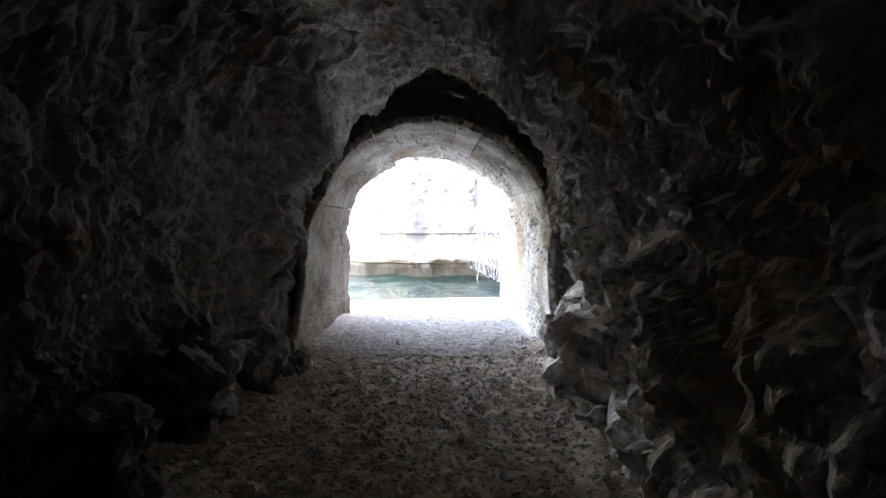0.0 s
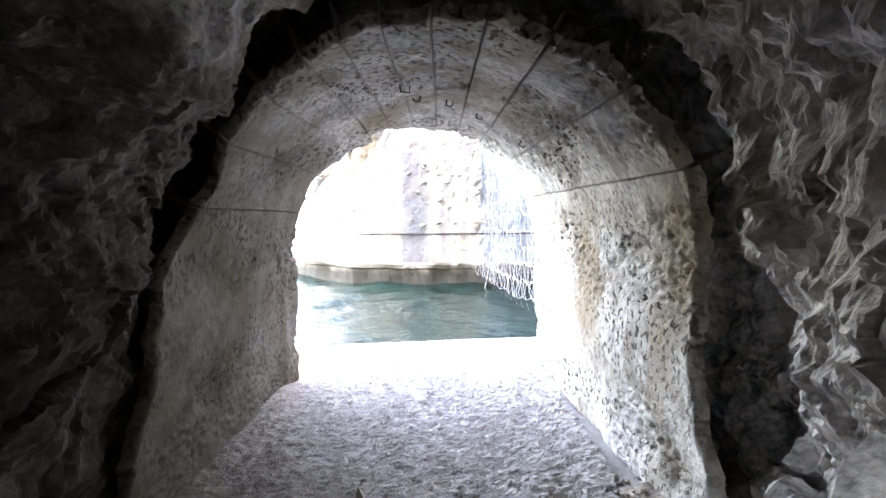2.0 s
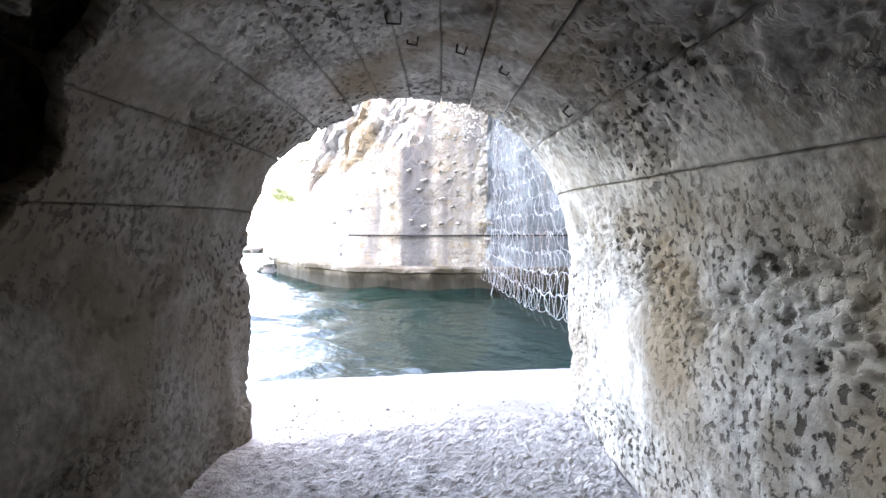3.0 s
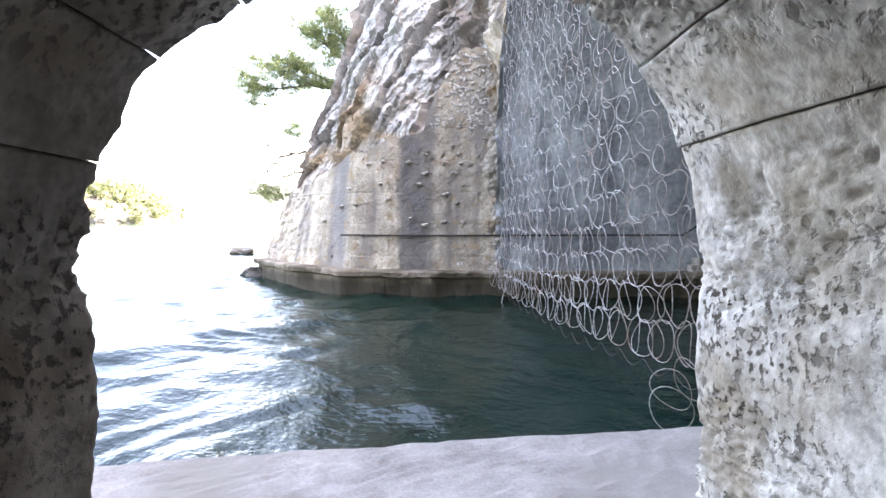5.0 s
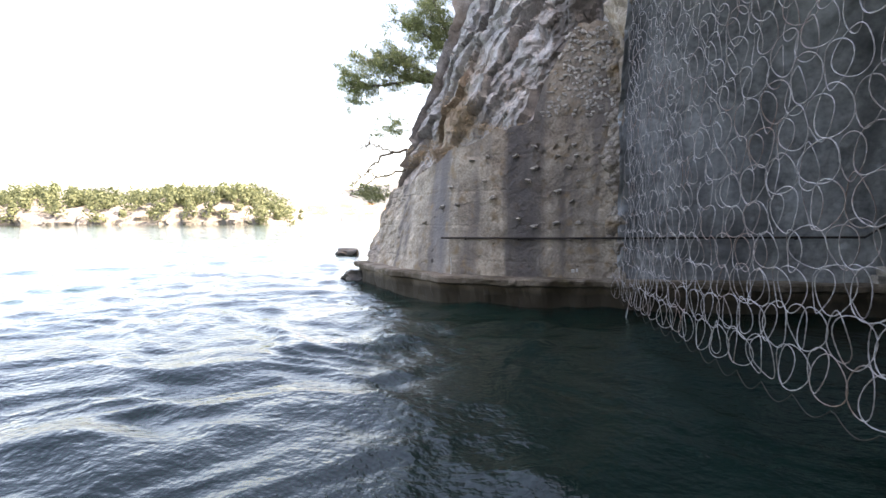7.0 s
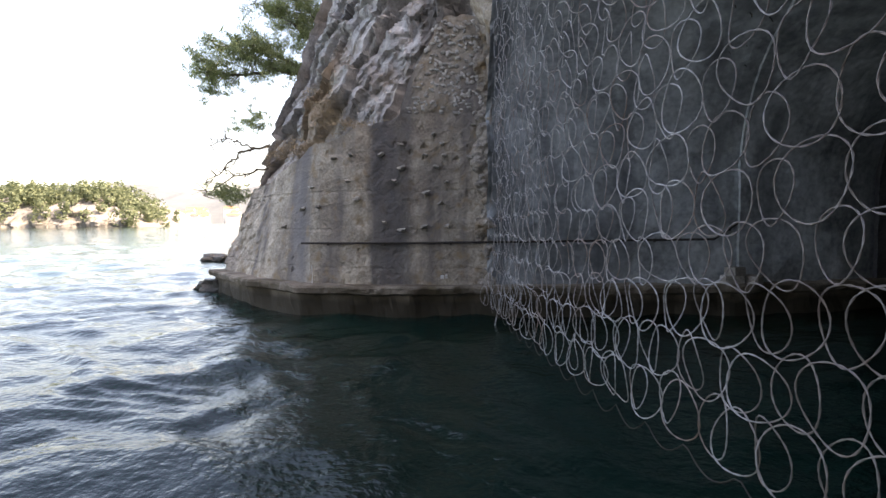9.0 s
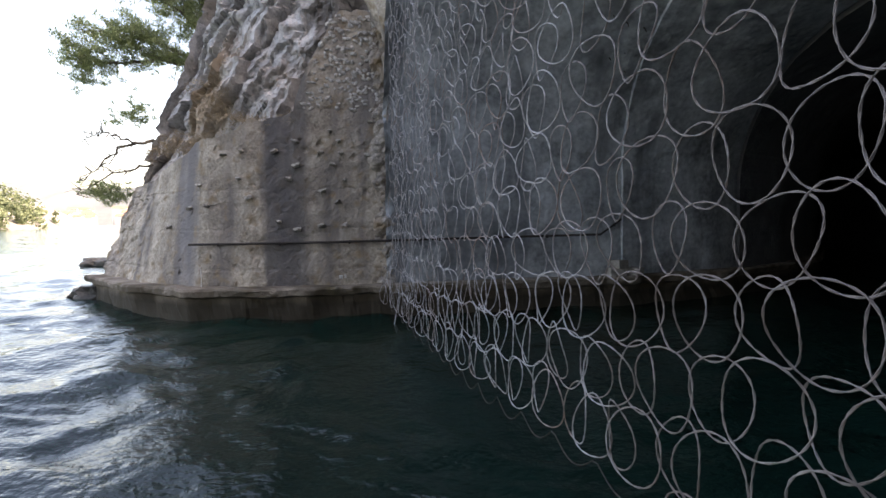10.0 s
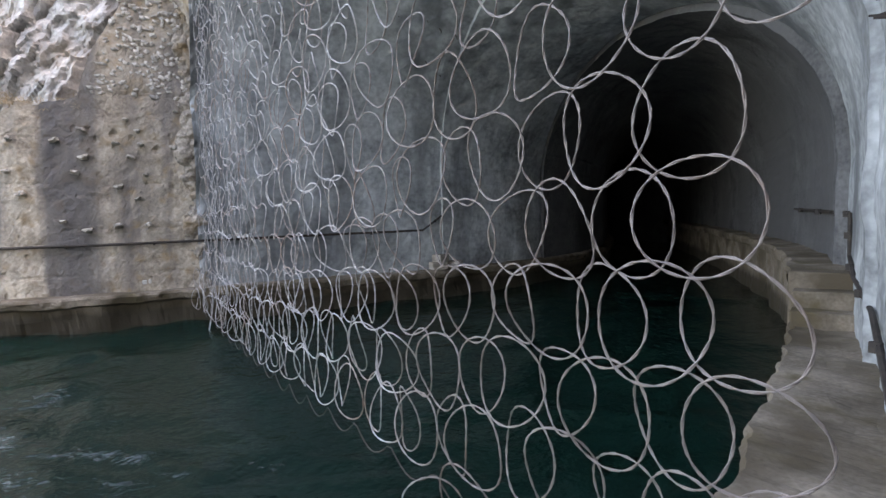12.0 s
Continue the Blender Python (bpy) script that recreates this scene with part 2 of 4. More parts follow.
# ---- building tools ----
def finish(name, bm, material, parent=None, label="", smooth=False):
    me = bpy.data.meshes.new(name)
    bm.to_mesh(me)
    bm.free()
    me.materials.append(material)
    if smooth:
        me.polygons.foreach_set("use_smooth", [True] * len(me.polygons))
    ob = new(name, me)
    if parent:
        ob.parent = parent
    if label:
        ob["label"] = label
    return ob


def part(name, bm, material, parent, label="", smooth=False):
    return finish(name, bm, material, parent, label, smooth)


def grid_mesh(name, P, material, parent=None, smooth=True, close_u=False, flip=False):
    """A mesh from an array P[u][v] of places."""
    P = np.asarray(P, float)
    nu, nv = P.shape[:2]
    idx = np.arange(nu * nv).reshape(nu, nv)
    if close_u:
        idx = np.vstack([idx, idx[:1]])
    q = np.stack([idx[:-1, :-1], idx[1:, :-1], idx[1:, 1:], idx[:-1, 1:]], -1).reshape(-1, 4)
    if flip:
        q = q[:, ::-1]
    me = bpy.data.meshes.new(name)
    me.from_pydata(P.reshape(-1, 3).tolist(), [], q.tolist())
    me.materials.append(material)
    if smooth:
        me.polygons.foreach_set("use_smooth", [True] * len(me.polygons))
    me.update()
    ob = new(name, me)
    if parent:
        ob.parent = parent
    return ob


def box(bm, x0, x1, y0, y1, z0, z1, m=None, bevel=0.0, rough=0.0):
    r = bmesh.ops.create_cube(bm, size=1.0)
    vs = r["verts"]
    for v in vs:
        v.co = Vector((x0 + (v.co.x + 0.5) * (x1 - x0), y0 + (v.co.y + 0.5) * (y1 - y0), z0 + (v.co.z + 0.5) * (z1 - z0)))
        if rough:
            v.co += Vector([random.uniform(-rough, rough) for _ in range(3)])
    if bevel:
        es = list({e for v in vs for e in v.link_edges})
        r = bmesh.ops.bevel(bm, geom=es, offset=bevel, segments=1, affect="EDGES", profile=0.5)
        vs = list({v for f in r["faces"] for v in f.verts} | {v for v in vs if v.is_valid})
    if m:
        for v in vs:
            v.co = m @ v.co
    return vs


def tube(points, radii, sides=6, bm=None):
    """A tube along points, with a radius at each."""
    bm = bm or bmesh.new()
    rings = []
    for i, p in enumerate(points):
        p = Vector(p)
        d = (Vector(points[min(i + 1, len(points) - 1)]) - Vector(points[max(i - 1, 0)])).normalized()
        s = d.orthogonal().normalized() if not rings else (side - d * side.dot(d)).normalized()
        side = s
        w = d.cross(s)
        r = radii[i] if hasattr(radii, "__len__") else radii
        rings.append([bm.verts.new(p + r * (math.cos(k * math.tau / sides) * s + math.sin(k * math.tau / sides) * w)) for k in range(sides)])
    for A, B in zip(rings, rings[1:]):
        for k in range(sides):
            bm.faces.new((A[k], A[(k + 1) % sides], B[(k + 1) % sides], B[k]))
    bm.faces.new(rings[0][::-1])
    bm.faces.new(rings[-1])
    return bm


def stone(seed, sx, sy, sz, rough=0.25, cuts=2):
    """A broken stone: an icosphere squared off and knocked about."""
    bm = bmesh.new()
    bmesh.ops.create_icosphere(bm, subdivisions=cuts, radius=0.5)
    o = Vector((seed * 7.3, seed * 3.1, seed * 1.7))
    for v in bm.verts:
        c = v.co.copy()
        k = max(abs(c.x), abs(c.y), abs(c.z))
        c = c.lerp(c * (0.42 / k), 0.55)
        c *= 1.0 + rough * noise.noise(v.co * 2.6 + o) + 0.5 * rough * noise.noise(v.co * 6 + o)
        v.co = Vector((c.x * sx, c.y * sy, c.z * sz))
    return bm


def fbm(p, octaves=4, scale=1.0):
    return noise.fractal(Vector(p) * scale, 0.9, 2.1, octaves)


def cells(p, scale=1.0):
    d, _ = noise.voronoi(Vector(p) * scale)
    return d[1] - d[0]


def facets(p, scale=1.0, step=0.35):
    """Broken rock: each cell is a flat face with its own tilt and height."""
    p = Vector(p) * scale
    c = noise.voronoi(p)[1][0]
    h = noise.cell_vector(c * 57.3)
    tilt = Vector((h.x - 0.5, h.y - 0.5, h.z - 0.5))
    return (p - c).dot(tilt) * 1.3 + step * (h.x + h.y - 1.0)


def lumps(p, scale=1.0):
    """Hewn rock: rounded knobs with sharp creases between them."""
    p = Vector(p) * scale
    return 0.45 - noise.voronoi(p + 0.35 * noise.noise_vector(p * 0.8))[0][0]


WATER_LEVEL = -0.75

# ---- sea ----
def sea():
    ang = np.linspace(0, math.tau, 541)[:-1]
    rad = np.concatenate([np.linspace(0.0, 16, 90), np.geomspace(16.3, 60, 70), np.geomspace(63, 4000, 40)])
    A, R = np.meshgrid(ang, rad, indexing="ij")
    X, Y = R * np.cos(A) - 1.0, R * np.sin(A) + 15.0
    Z = np.zeros_like(X)
    rng = np.random.default_rng(5)
    WX = X + 0.5 * np.sin(0.83 * Y + 0.4 * X) + 0.25 * np.sin(2.1 * Y - 1.3 * X)
    WY = Y + 0.5 * np.sin(0.71 * X - 0.5 * Y + 1.0) + 0.25 * np.sin(1.9 * X + 1.7 * Y)
    for k in range(60):
        lam = 0.45 * 1.041 ** k
        th = rng.normal(2.3, 1.25)
        amp = 0.0082 * lam ** 0.6 * np.clip(140 / (R + 1), 0, 1) * rng.uniform(0.6, 1.3)
        ph = math.tau / lam * (WX * math.cos(th) + WY * math.sin(th)) + rng.uniform(0, 6.28)
        group = 0.55 + 0.45 * np.sin(0.37 / lam ** 0.5 * (X * math.sin(th * 1.7) + Y * math.cos(th * 1.3)) * 2.2 + k)
        keep = np.clip(lam / (R * math.tau / 540 * 2.5 + 1e-6) - 0.6, 0, 1)
        Z += amp * keep * group * (1.25 - 2.0 * np.abs(np.sin(ph / 2)) ** 1.3)
    calm = 0.45 + 0.55 / (1 + np.exp((X - 0.5) * 0.9))
    Z = Z * calm + WATER_LEVEL
    P = np.stack([X, Y, Z], -1)
    ob = grid_mesh("water", P, WATER, close_u=True)
    return tagged(ob, "rippled blue-green sea water, dark in the shade of the cliff", "water", kind="structure")


sea()

# ---- foot tunnel: rough rock passage ----
AXIS = -0.33
ROCK_END = 5.25


def rock_passage():
    nu, nv = 470, 350
    P = np.zeros((nu, nv, 3))
    for i in range(nu):
        f = i / (nu - 1)
        y = -4.0 + 5.0 * f / 0.28 if f < 0.28 else 1.0 + 6.0 * (f - 0.28) / 0.72
        for j in range(nv):
            t = j / (nv - 1)
            wall, arc = 1.5, 4.9
            d = t * (2 * wall + arc)
            if d < wall:
                cx, sx, x, z = -1.0, 0.0, AXIS - 1.58, d - 0.4
            elif d > wall + arc:
                cx, sx, x, z = 1.0, 0.0, AXIS + 1.58, 2 * wall + arc - d - 0.4
            else:
                a = math.pi * (1 - (d - wall) / arc)
                cx, sx = math.cos(a), math.sin(a)
                x, z = AXIS + 1.58 * cx, 1.1 + 1.72 * sx
            p = Vector((x, y, z))
            q = p + 0.05 * noise.noise_vector(p * 1.7)
            k = 0.3 * (abs(noise.noise(q * 1.15)) - 0.2) + 0.14 * (abs(noise.noise(q * 2.3 + Vector((5, 1, 2)))) - 0.2) + 0.14 * facets(q, 2.0, 0.1) + 0.05 * facets(q + Vector((3, 1, 7)), 4.5, 0.12) + 0.1 * lumps(q, 4.2) + 0.085 * lumps(q, 8.5) + 0.04 * lumps(q, 17)
            side = min(1.0, abs(cx) * 1.5)
            k += (min(0.42, 0.13 * max(0.0, 5.2 - y)) if cx > 0 else -0.22 + 0.66 * math.exp(-((y - 5.5) / (0.6 if y < 5.5 else 1.15)) ** 2)) * side
            if cx > 0.2:
                k += math.exp(-((y - 4.3) / 1.1) ** 2) * (0.16 * min(1.0, cx * 1.4) * min(1.0, max(0.0, (z - 0.95) / 0.5)) - 0.2 * min(1.0, max(0.0, (1.0 - z) / 0.4)))
            edge = ROCK_END + 0.35 * fbm((0, z * 1.3, x), 3, 0.9) + 0.8 * min(1.0, max(0.0, -cx * 1.2 + 0.1)) * min(1.0, max(0.0, z - 0.6))
            k -= (0.26 - 0.12 * min(1.0, max(0.0, -cx * 1.5))) * min(1.0, max(0.0, (y - edge) / 0.12))
            P[i, j] = p.x - cx * k * 0.85, p.y, p.z - sx * k * 0.85
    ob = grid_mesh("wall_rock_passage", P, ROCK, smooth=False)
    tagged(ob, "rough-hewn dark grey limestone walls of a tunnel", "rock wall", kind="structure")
    # caps added only to stop daylight leaking into the passage
    for name, y in (("wall_light_seal_back", -3.6), ("wall_light_seal_collar", 6.9)):
        bm = bmesh.new()
        if y < 0:
            box(bm, -2.6, 2.2, y - 0.4, y, -0.5, 3.4)
        else:
            lo = [bm.verts.new((q[0], y, q[1])) for q in (section(t / 40, R_IN + 0.17)[0] for t in range(41))]
            hi = [bm.verts.new((q[0], y, q[1])) for q in (section(t / 40, R_IN + 1.9)[0] for t in range(41))]
            for t in range(40):
                bm.faces.new((lo[t], lo[t + 1], hi[t + 1], hi[t]))
        tagged(finish(name, bm, ROCK), "plain dark rock panel added to seal the tunnel against stray light", "rock wall", kind="structure")



def passage_floor():
    nu, nv = 90, 260
    P = np.zeros((nu, nv, 3))
    for i in range(nu):
        for j in range(nv):
            x, y = -2.5 + 4.5 * i / (nu - 1), -4.0 + 10.0 * j / (nv - 1)
            z = -0.04 + 0.03 * fbm((x, y, 0), 4, 1.2) + 0.02 * fbm((x, y, 3), 3, 9) + 0.28 * max(0, abs(x - AXIS + 0.1) - 1.1) ** 1.3 + 0.035 * min(1.0, max(0.0, y - 4.9))
            P[i, j] = x, y, z
    ob = grid_mesh("floor", P, GRAVEL, smooth=False)
    tagged(ob, "trodden dark earth and gravel tunnel floor", "floor", kind="structure")
    # loose gravel
    rng = random.Random(11)
    base = [Vector(c) for c in ((1, 0, 0), (-1, 0, 0), (0, 1, 0), (0, -1, 0), (0, 0, 0.8), (0, 0, -0.8))]
    faces = ((0, 2, 4), (2, 1, 4), (1, 3, 4), (3, 0, 4), (2, 0, 5), (1, 2, 5), (3, 1, 5), (0, 3, 5))
    verts, polys = [], []
    for k in range(9000):
        x, y = rng.uniform(-1.75, 1.35), rng.uniform(1.2, 6.1)
        on_slab = k >= 7000
        if on_slab:
            # grit swept to the sides of the quay slab
            x = rng.choice((AXIS - 1.05 + abs(rng.gauss(0, 0.3)), AXIS + 1.05 - abs(rng.gauss(0, 0.3)), rng.uniform(-1.3, 0.7)))
            y = rng.uniform(5.9, 8.9)
        r = (0.45 if on_slab else 1.0) * rng.uniform(0.008, 0.022) * (2.0 if rng.random() < 0.05 else 1.0)
        m = Matrix.Rotation(rng.uniform(0, 6.3), 3, Vector((rng.uniform(-1, 1), rng.uniform(-1, 1), 1)).normalized())
        z = -0.04 + 0.03 * fbm((x, y, 0), 4, 1.2) + 0.02 * fbm((x, y, 3), 3, 9) + 0.28 * max(0, abs(x - AXIS + 0.1) - 1.1) ** 1.3 + 0.035 * min(1.0, max(0.0, y - 4.9))
        if on_slab:
            z = 0.005 + 0.014 * fbm((x, y, 0), 4, 2)
        o = len(verts)
        for c in base:
            v = m @ Vector((c.x * r * rng.uniform(0.7, 1.4), c.y * r * rng.uniform(0.7, 1.3), c.z * r * rng.uniform(0.6, 1)))
            verts.append((x + v.x, y + v.y, z + r * 0.3 + v.z))
        polys += [[o + a for a in f] for f in faces]
    me = bpy.data.meshes.new("gravel")
    me.from_pydata(verts, [], polys)
    me.materials.append(PEBBLE)
    tagged(new("gravel", me), "loose brown-grey gravel scattered on the tunnel floor", "gravel", kind="stuff")


passage_floor()


def threshold_grit():
    nu, nv = 120, 170
    P = np.zeros((nu, nv, 3))
    for i in range(nu):
        x = AXIS - 1.22 + 2.44 * i / (nu - 1)
        y0, y1 = 5.6 + 0.15 * fbm((x, 3, 1), 4, 1.5), 8.25 + 0.31 * (x + 1.1) + 0.2 * fbm((x, 1, 4), 4, 1.4)
        for j in range(nv):
            y = y0 + (y1 - y0) * j / (nv - 1)
            side = abs(x - AXIS) / 1.22
            rim = min(1.0, (nv - 1 - j) / 14, j / 8)
            z = -0.012 + 0.034 * rim + 0.012 * fbm((x, y, 2), 4, 7) * rim + 0.012 * fbm((x, y, 8), 3, 24) * rim + 0.05 * max(0.0, side - 0.8)
            P[i, j] = x, y, z
    ob = grid_mesh("floor_threshold", P, GRIT, smooth=False)
    tagged(ob, "pale crushed grit trodden over the slab at the mouth", "floor", kind="structure")


threshold_grit()


def boulder(seed, x, y, z, sx, sy, sz, turn=0.0, tip=0.0):
    bm = stone(seed, sx, sy, sz, 0.3, 4)
    for v in bm.verts:
        c = v.co + Vector((seed, 0, 0))
        v.co += v.co.normalized() * (0.3 * min(sx, sy, sz) * (abs(noise.noise(c * 3.2)) - 0.2) + 0.06 * (abs(noise.noise(c * 8)) - 0.2) + 0.1 * lumps(c, 5.0) + 0.05 * lumps(c, 11.0))
    ob = finish("boulder", bm, ROCK, smooth=False)
    ob.matrix_basis = Matrix.Translation((x, y, z)) @ Matrix.Rotation(turn, 4, "Z") @ Matrix.Rotation(tip, 4, "Y")
    return tagged(ob, "jagged pale limestone block in the rubble by the tunnel wall", "boulder", "rubble along the wall")


def rubble():
    for k, row in enumerate(((1.38, 4.45, 0.86, 1.0, 0.6, 0.3, 0.1, -0.62), (1.25, 4.75, 0.3, 0.75, 0.7, 0.8, 0.2, 0.1), (1.22, 4.05, 0.34, 0.8, 0.75, 0.8, 0.6, 0.2), (1.3, 3.35, 0.5, 0.8, 0.7, 0.8, 0.1, -0.3),
                             (1.28, 3.1, 0.16, 0.6, 0.55, 0.45, 0.8, 0.0), (1.25, 2.5, 0.2, 0.55, 0.6, 0.5, 0.4, 0.3), (1.5, 2.4, 0.6, 0.6, 0.7, 0.5, 0.0, -0.4), (1.12, 2.1, 0.08, 0.35, 0.4, 0.3, 0.9, 0.0),
                             (1.05, 3.6, 0.06, 0.3, 0.28, 0.22, 0.2, 0.2), (1.4, 5.35, 0.2, 0.35, 0.3, 0.5, 0.2, 0.0), (1.08, 2.75, 0.05, 0.25, 0.3, 0.2, 0.3, 0.1), (1.12, 4.35, 0.08, 0.28, 0.25, 0.24, 1.0, 0.0),
                             (-1.62, 4.5, 0.2, 0.5, 0.6, 0.5, 0.4, 0.2), (-1.75, 3.6, 0.25, 0.6, 0.8, 0.7, 0.2, 0.3), (-1.7, 2.6, 0.2, 0.5, 0.7, 0.5, 0.9, 0.1), (-1.45, 4.95, 0.06, 0.3, 0.3, 0.25, 0.3, 0.0))):
        x, y, z, sx, sy, sz, turn, tip = row
        boulder(k + 1, x, y, z, sx, sy, sz, turn, tip)


rubble()

# ---- foot tunnel: concrete vault ----
R_IN, SPRING = 1.2, 1.22


def y_face(x):
    return 8.15 + 0.31 * (x + 1.5)


def y_inner(t):
    """Where the broken inner edge of the vault runs, from the left foot over the crown to the right foot."""
    line = ((0.0, 5.35), (0.12, 5.75), (0.27, 6.3), (0.38, 6.1), (0.5, 5.7), (0.62, 5.45), (0.72, 5.5), (0.85, 5.7), (1.0, 5.3))
    for (a0, b0), (a1, b1) in zip(line, line[1:]):
        if t <= a1:
            return b0 + (b1 - b0) * (t - a0) / (a1 - a0)
    return line[-1][1]


def section(t, r):
    """A place on the vault's section and its normal: t 0 at the left foot, 1 at the right foot; r the half width."""
    wall, arc = SPRING, math.pi * r
    s = t * (2 * wall + arc)
    if s < wall:
        return (AXIS - r, s), (1, 0)
    if s > wall + arc:
        return (AXIS + r, 2 * wall + arc - s), (-1, 0)
    a = math.pi - (s - wall) / r
    return (AXIS + r * math.cos(a), SPRING + r * math.sin(a)), (-math.cos(a), -math.sin(a))


def vault():
    vault_ob = tagged(new("wall_concrete_vault"), "pitted pale concrete vault lining the tunnel mouth", "concrete vault", kind="structure")
    ends = [0.0, 0.255, 0.32, 0.375, 0.42, 0.455, 0.49, 0.525, 0.56, 0.6, 0.655, 0.72, 1.0]
    for k, (t0, t1) in enumerate(zip(ends, ends[1:])):
        nt, ny = max(8, int((t1 - t0) * 480)), 165
        gap = 0.0007
        P = np.zeros((nt + 3, ny + 2, 3))
        for i in range(nt + 3):
            t = t0 + gap + (t1 - t0 - 2 * gap) * min(max(i - 1, 0), nt) / nt
            (x, z), (nx, nz) = section(t, R_IN)
            y0 = y_inner(t) + 0.17 * fbm((x, 2, z), 5, 2.2)
            y1 = y_face(x) + 0.03 * fbm((x, 4, z), 4, 4.0)
            for j in range(ny + 2):
                w = min(max(j - 1, 0), ny - 1) / (ny - 1)
                y = y0 + (y1 - y0) * w
                splay = 0.18 * max(0, (8.2 - y) / 2.6) * max(0.0, -nx)
                p = Vector((x + splay, y, z))
                zone = fbm(p, 3, 0.9)
                zone += 0.25 * math.exp(-((y1 - y - 0.42) / 0.2) ** 2) * max(0.0, -nx)
                zone += 0.5 * math.sin(6.5 * p.z + 2 * noise.noise(p * 1.1)) - 0.1
                pebble = min(1.0, noise.voronoi((p + 0.035 * noise.noise_vector(p * 11)) * 31)[0][0] / 0.6) ** 2
                hole = min(1.0, max(0.0, (noise.noise(p * 21 + Vector((3, 3, 3))) - 0.34) * 12))
                d = 0.018 * fbm(p, 5, 1.8) + 0.008 * ((k * 37) % 7 - 3) / 3
                d -= (0.022 * pebble + 0.006) * min(1.0, max(0.0, 2.2 * zone + 1.3 * noise.noise(p * 7))) + 0.02 * hole * min(1.0, max(0.06, 0.3 + 2.2 * zone))
                d += 0.022 * min(1.0, max(0.0, (y - y1 + 0.36) / 0.1))
                if nx > 0.4:
                    d += (0.03 + 0.06 * fbm(p, 4, 2.6)) * min(1.0, max(0.0, (y - y1 + 0.3) / 0.3))
                if j in (1, ny):
                    d -= 0.015 + 0.03 * abs(fbm(p, 3, 7))
                if j == 0:
                    d -= 0.07
                if i in (0, nt + 2) or j == ny + 1:
                    d -= 0.22
                P[i, j] = p.x + nx * d, p.y, p.z + nz * d
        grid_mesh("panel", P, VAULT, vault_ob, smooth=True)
    # rusty iron left in the crown
    for k, (t, y, w) in enumerate(((0.495, 7.0, 0.045), (0.505, 7.3, 0.035), (0.545, 7.35, 0.03), (0.585, 7.45, 0.03), (0.65, 7.4, 0.03))):
        (x, z), (nx, nz) = section(t, R_IN)
        n, u = Vector((nx, 0, nz)), Vector((-nz, 0, nx))
        c = Vector((x, y, z)) - n * 0.03
        f = Vector((0, 0.012 * (k - 2), 0))
        bm = tube([c - u * w, c - u * w * 0.9 + n * 0.04, c + u * w * 0.5 + n * (0.055 - 0.006 * k) + f, c + u * w * 0.7 + f * 2], [0.007, 0.006, 0.005, 0.004])
        st = finish("iron_staple", bm, IRON)
        tagged(st, "rusted iron staple set in the concrete crown", "iron staple", "staples in the vault")


vault()
rock_passage()


def platform():
    nu, nv = 110, 90
    P = np.zeros((nu, nv, 3))
    for i in range(nu):
        x = -6.0 + 8.9 * i / (nu - 1)
        y1 = 9.6 + 0.16 * (x + 0.9) + 0.05 * fbm((x, 1, 0), 4, 1.5)
        if x > 1.6:
            y1 += 0.2 * (x - 1.6)
        for j in range(nv):
            if j < nv - 8:
                y0 = 5.8 + 0.18 * fbm((x, 9, 0), 4, 1.6)
                y = y0 + (y1 - y0) * j / (nv - 9)
                z = 0.005 + 0.014 * fbm((x, y, 0), 4, 2) + 0.006 * fbm((x, y, 5), 4, 12)
                if j == nv - 9:
                    z -= 0.03
                if j == 0:
                    z -= 0.06
            else:
                k = j - (nv - 9)
                y, z = y1 + 0.02 + 0.05 * fbm((x, k * 0.5, 7), 4, 2), -0.05 - 0.2 * (k - 1)
            P[i, j] = x, y, z
    ob = grid_mesh("pavement", P, SLAB, smooth=False)
    tagged(ob, "pale weathered concrete quay slab at the tunnel mouth", "quay slab", kind="structure")


platform()

# ---- boat tunnel ----
NEAR = [(2.3, 9.4), (4.2, 10.38), (5.9, 11.25), (7.7, 12.2), (10.0, 13.6), (13.0, 16.0), (18.0, 21.0), (27, 31)]
FAR = [(1.05, 21.3), (3.5, 21.25), (6.5, 21.3), (9.5, 21.8), (12.5, 23.0), (15.5, 25.0), (19.5, 29.0), (27, 38)]
SPRINGING = 3.4


def along(line, s):
    s = min(max(s, 0.0), 1.0) * (len(line) - 1)
    i = min(int(s), len(line) - 2)
    f = s - i
    return Vector((line[i][0] + f * (line[i + 1][0] - line[i][0]), line[i][1] + f * (line[i + 1][1] - line[i][1]), 0))


def arch_place(s, t, shrink=0.0):
    """A place on the tunnel's section and its inward normal; t 0: foot of the far wall, 1: foot of the near wall."""
    A, B = along(FAR, s), along(NEAR, s)
    c, h = (A + B) / 2, (B - A) / 2
    r = h.length - shrink
    u = h.normalized()
    k = min(1.0, max(0.0, s / 0.48))
    k = k * k * (3 - 2 * k)
    spring, rise = SPRINGING - 1.3 * k, 0.95 - 0.28 * k
    wall = spring + 1.2
    arc = math.pi * r
    d = t * (2 * wall + arc)
    if d < wall:
        return c - u * r + Vector((0, 0, d - 1.2)), u
    if d > wall + arc:
        return c + u * r + Vector((0, 0, 2 * wall + arc - d - 1.2)), -u
    a = math.pi - (d - wall) / r
    return c + u * (r * math.cos(a)) + Vector((0, 0, spring + r * rise * math.sin(a))), -(u * math.cos(a) + Vector((0, 0, math.sin(a))))


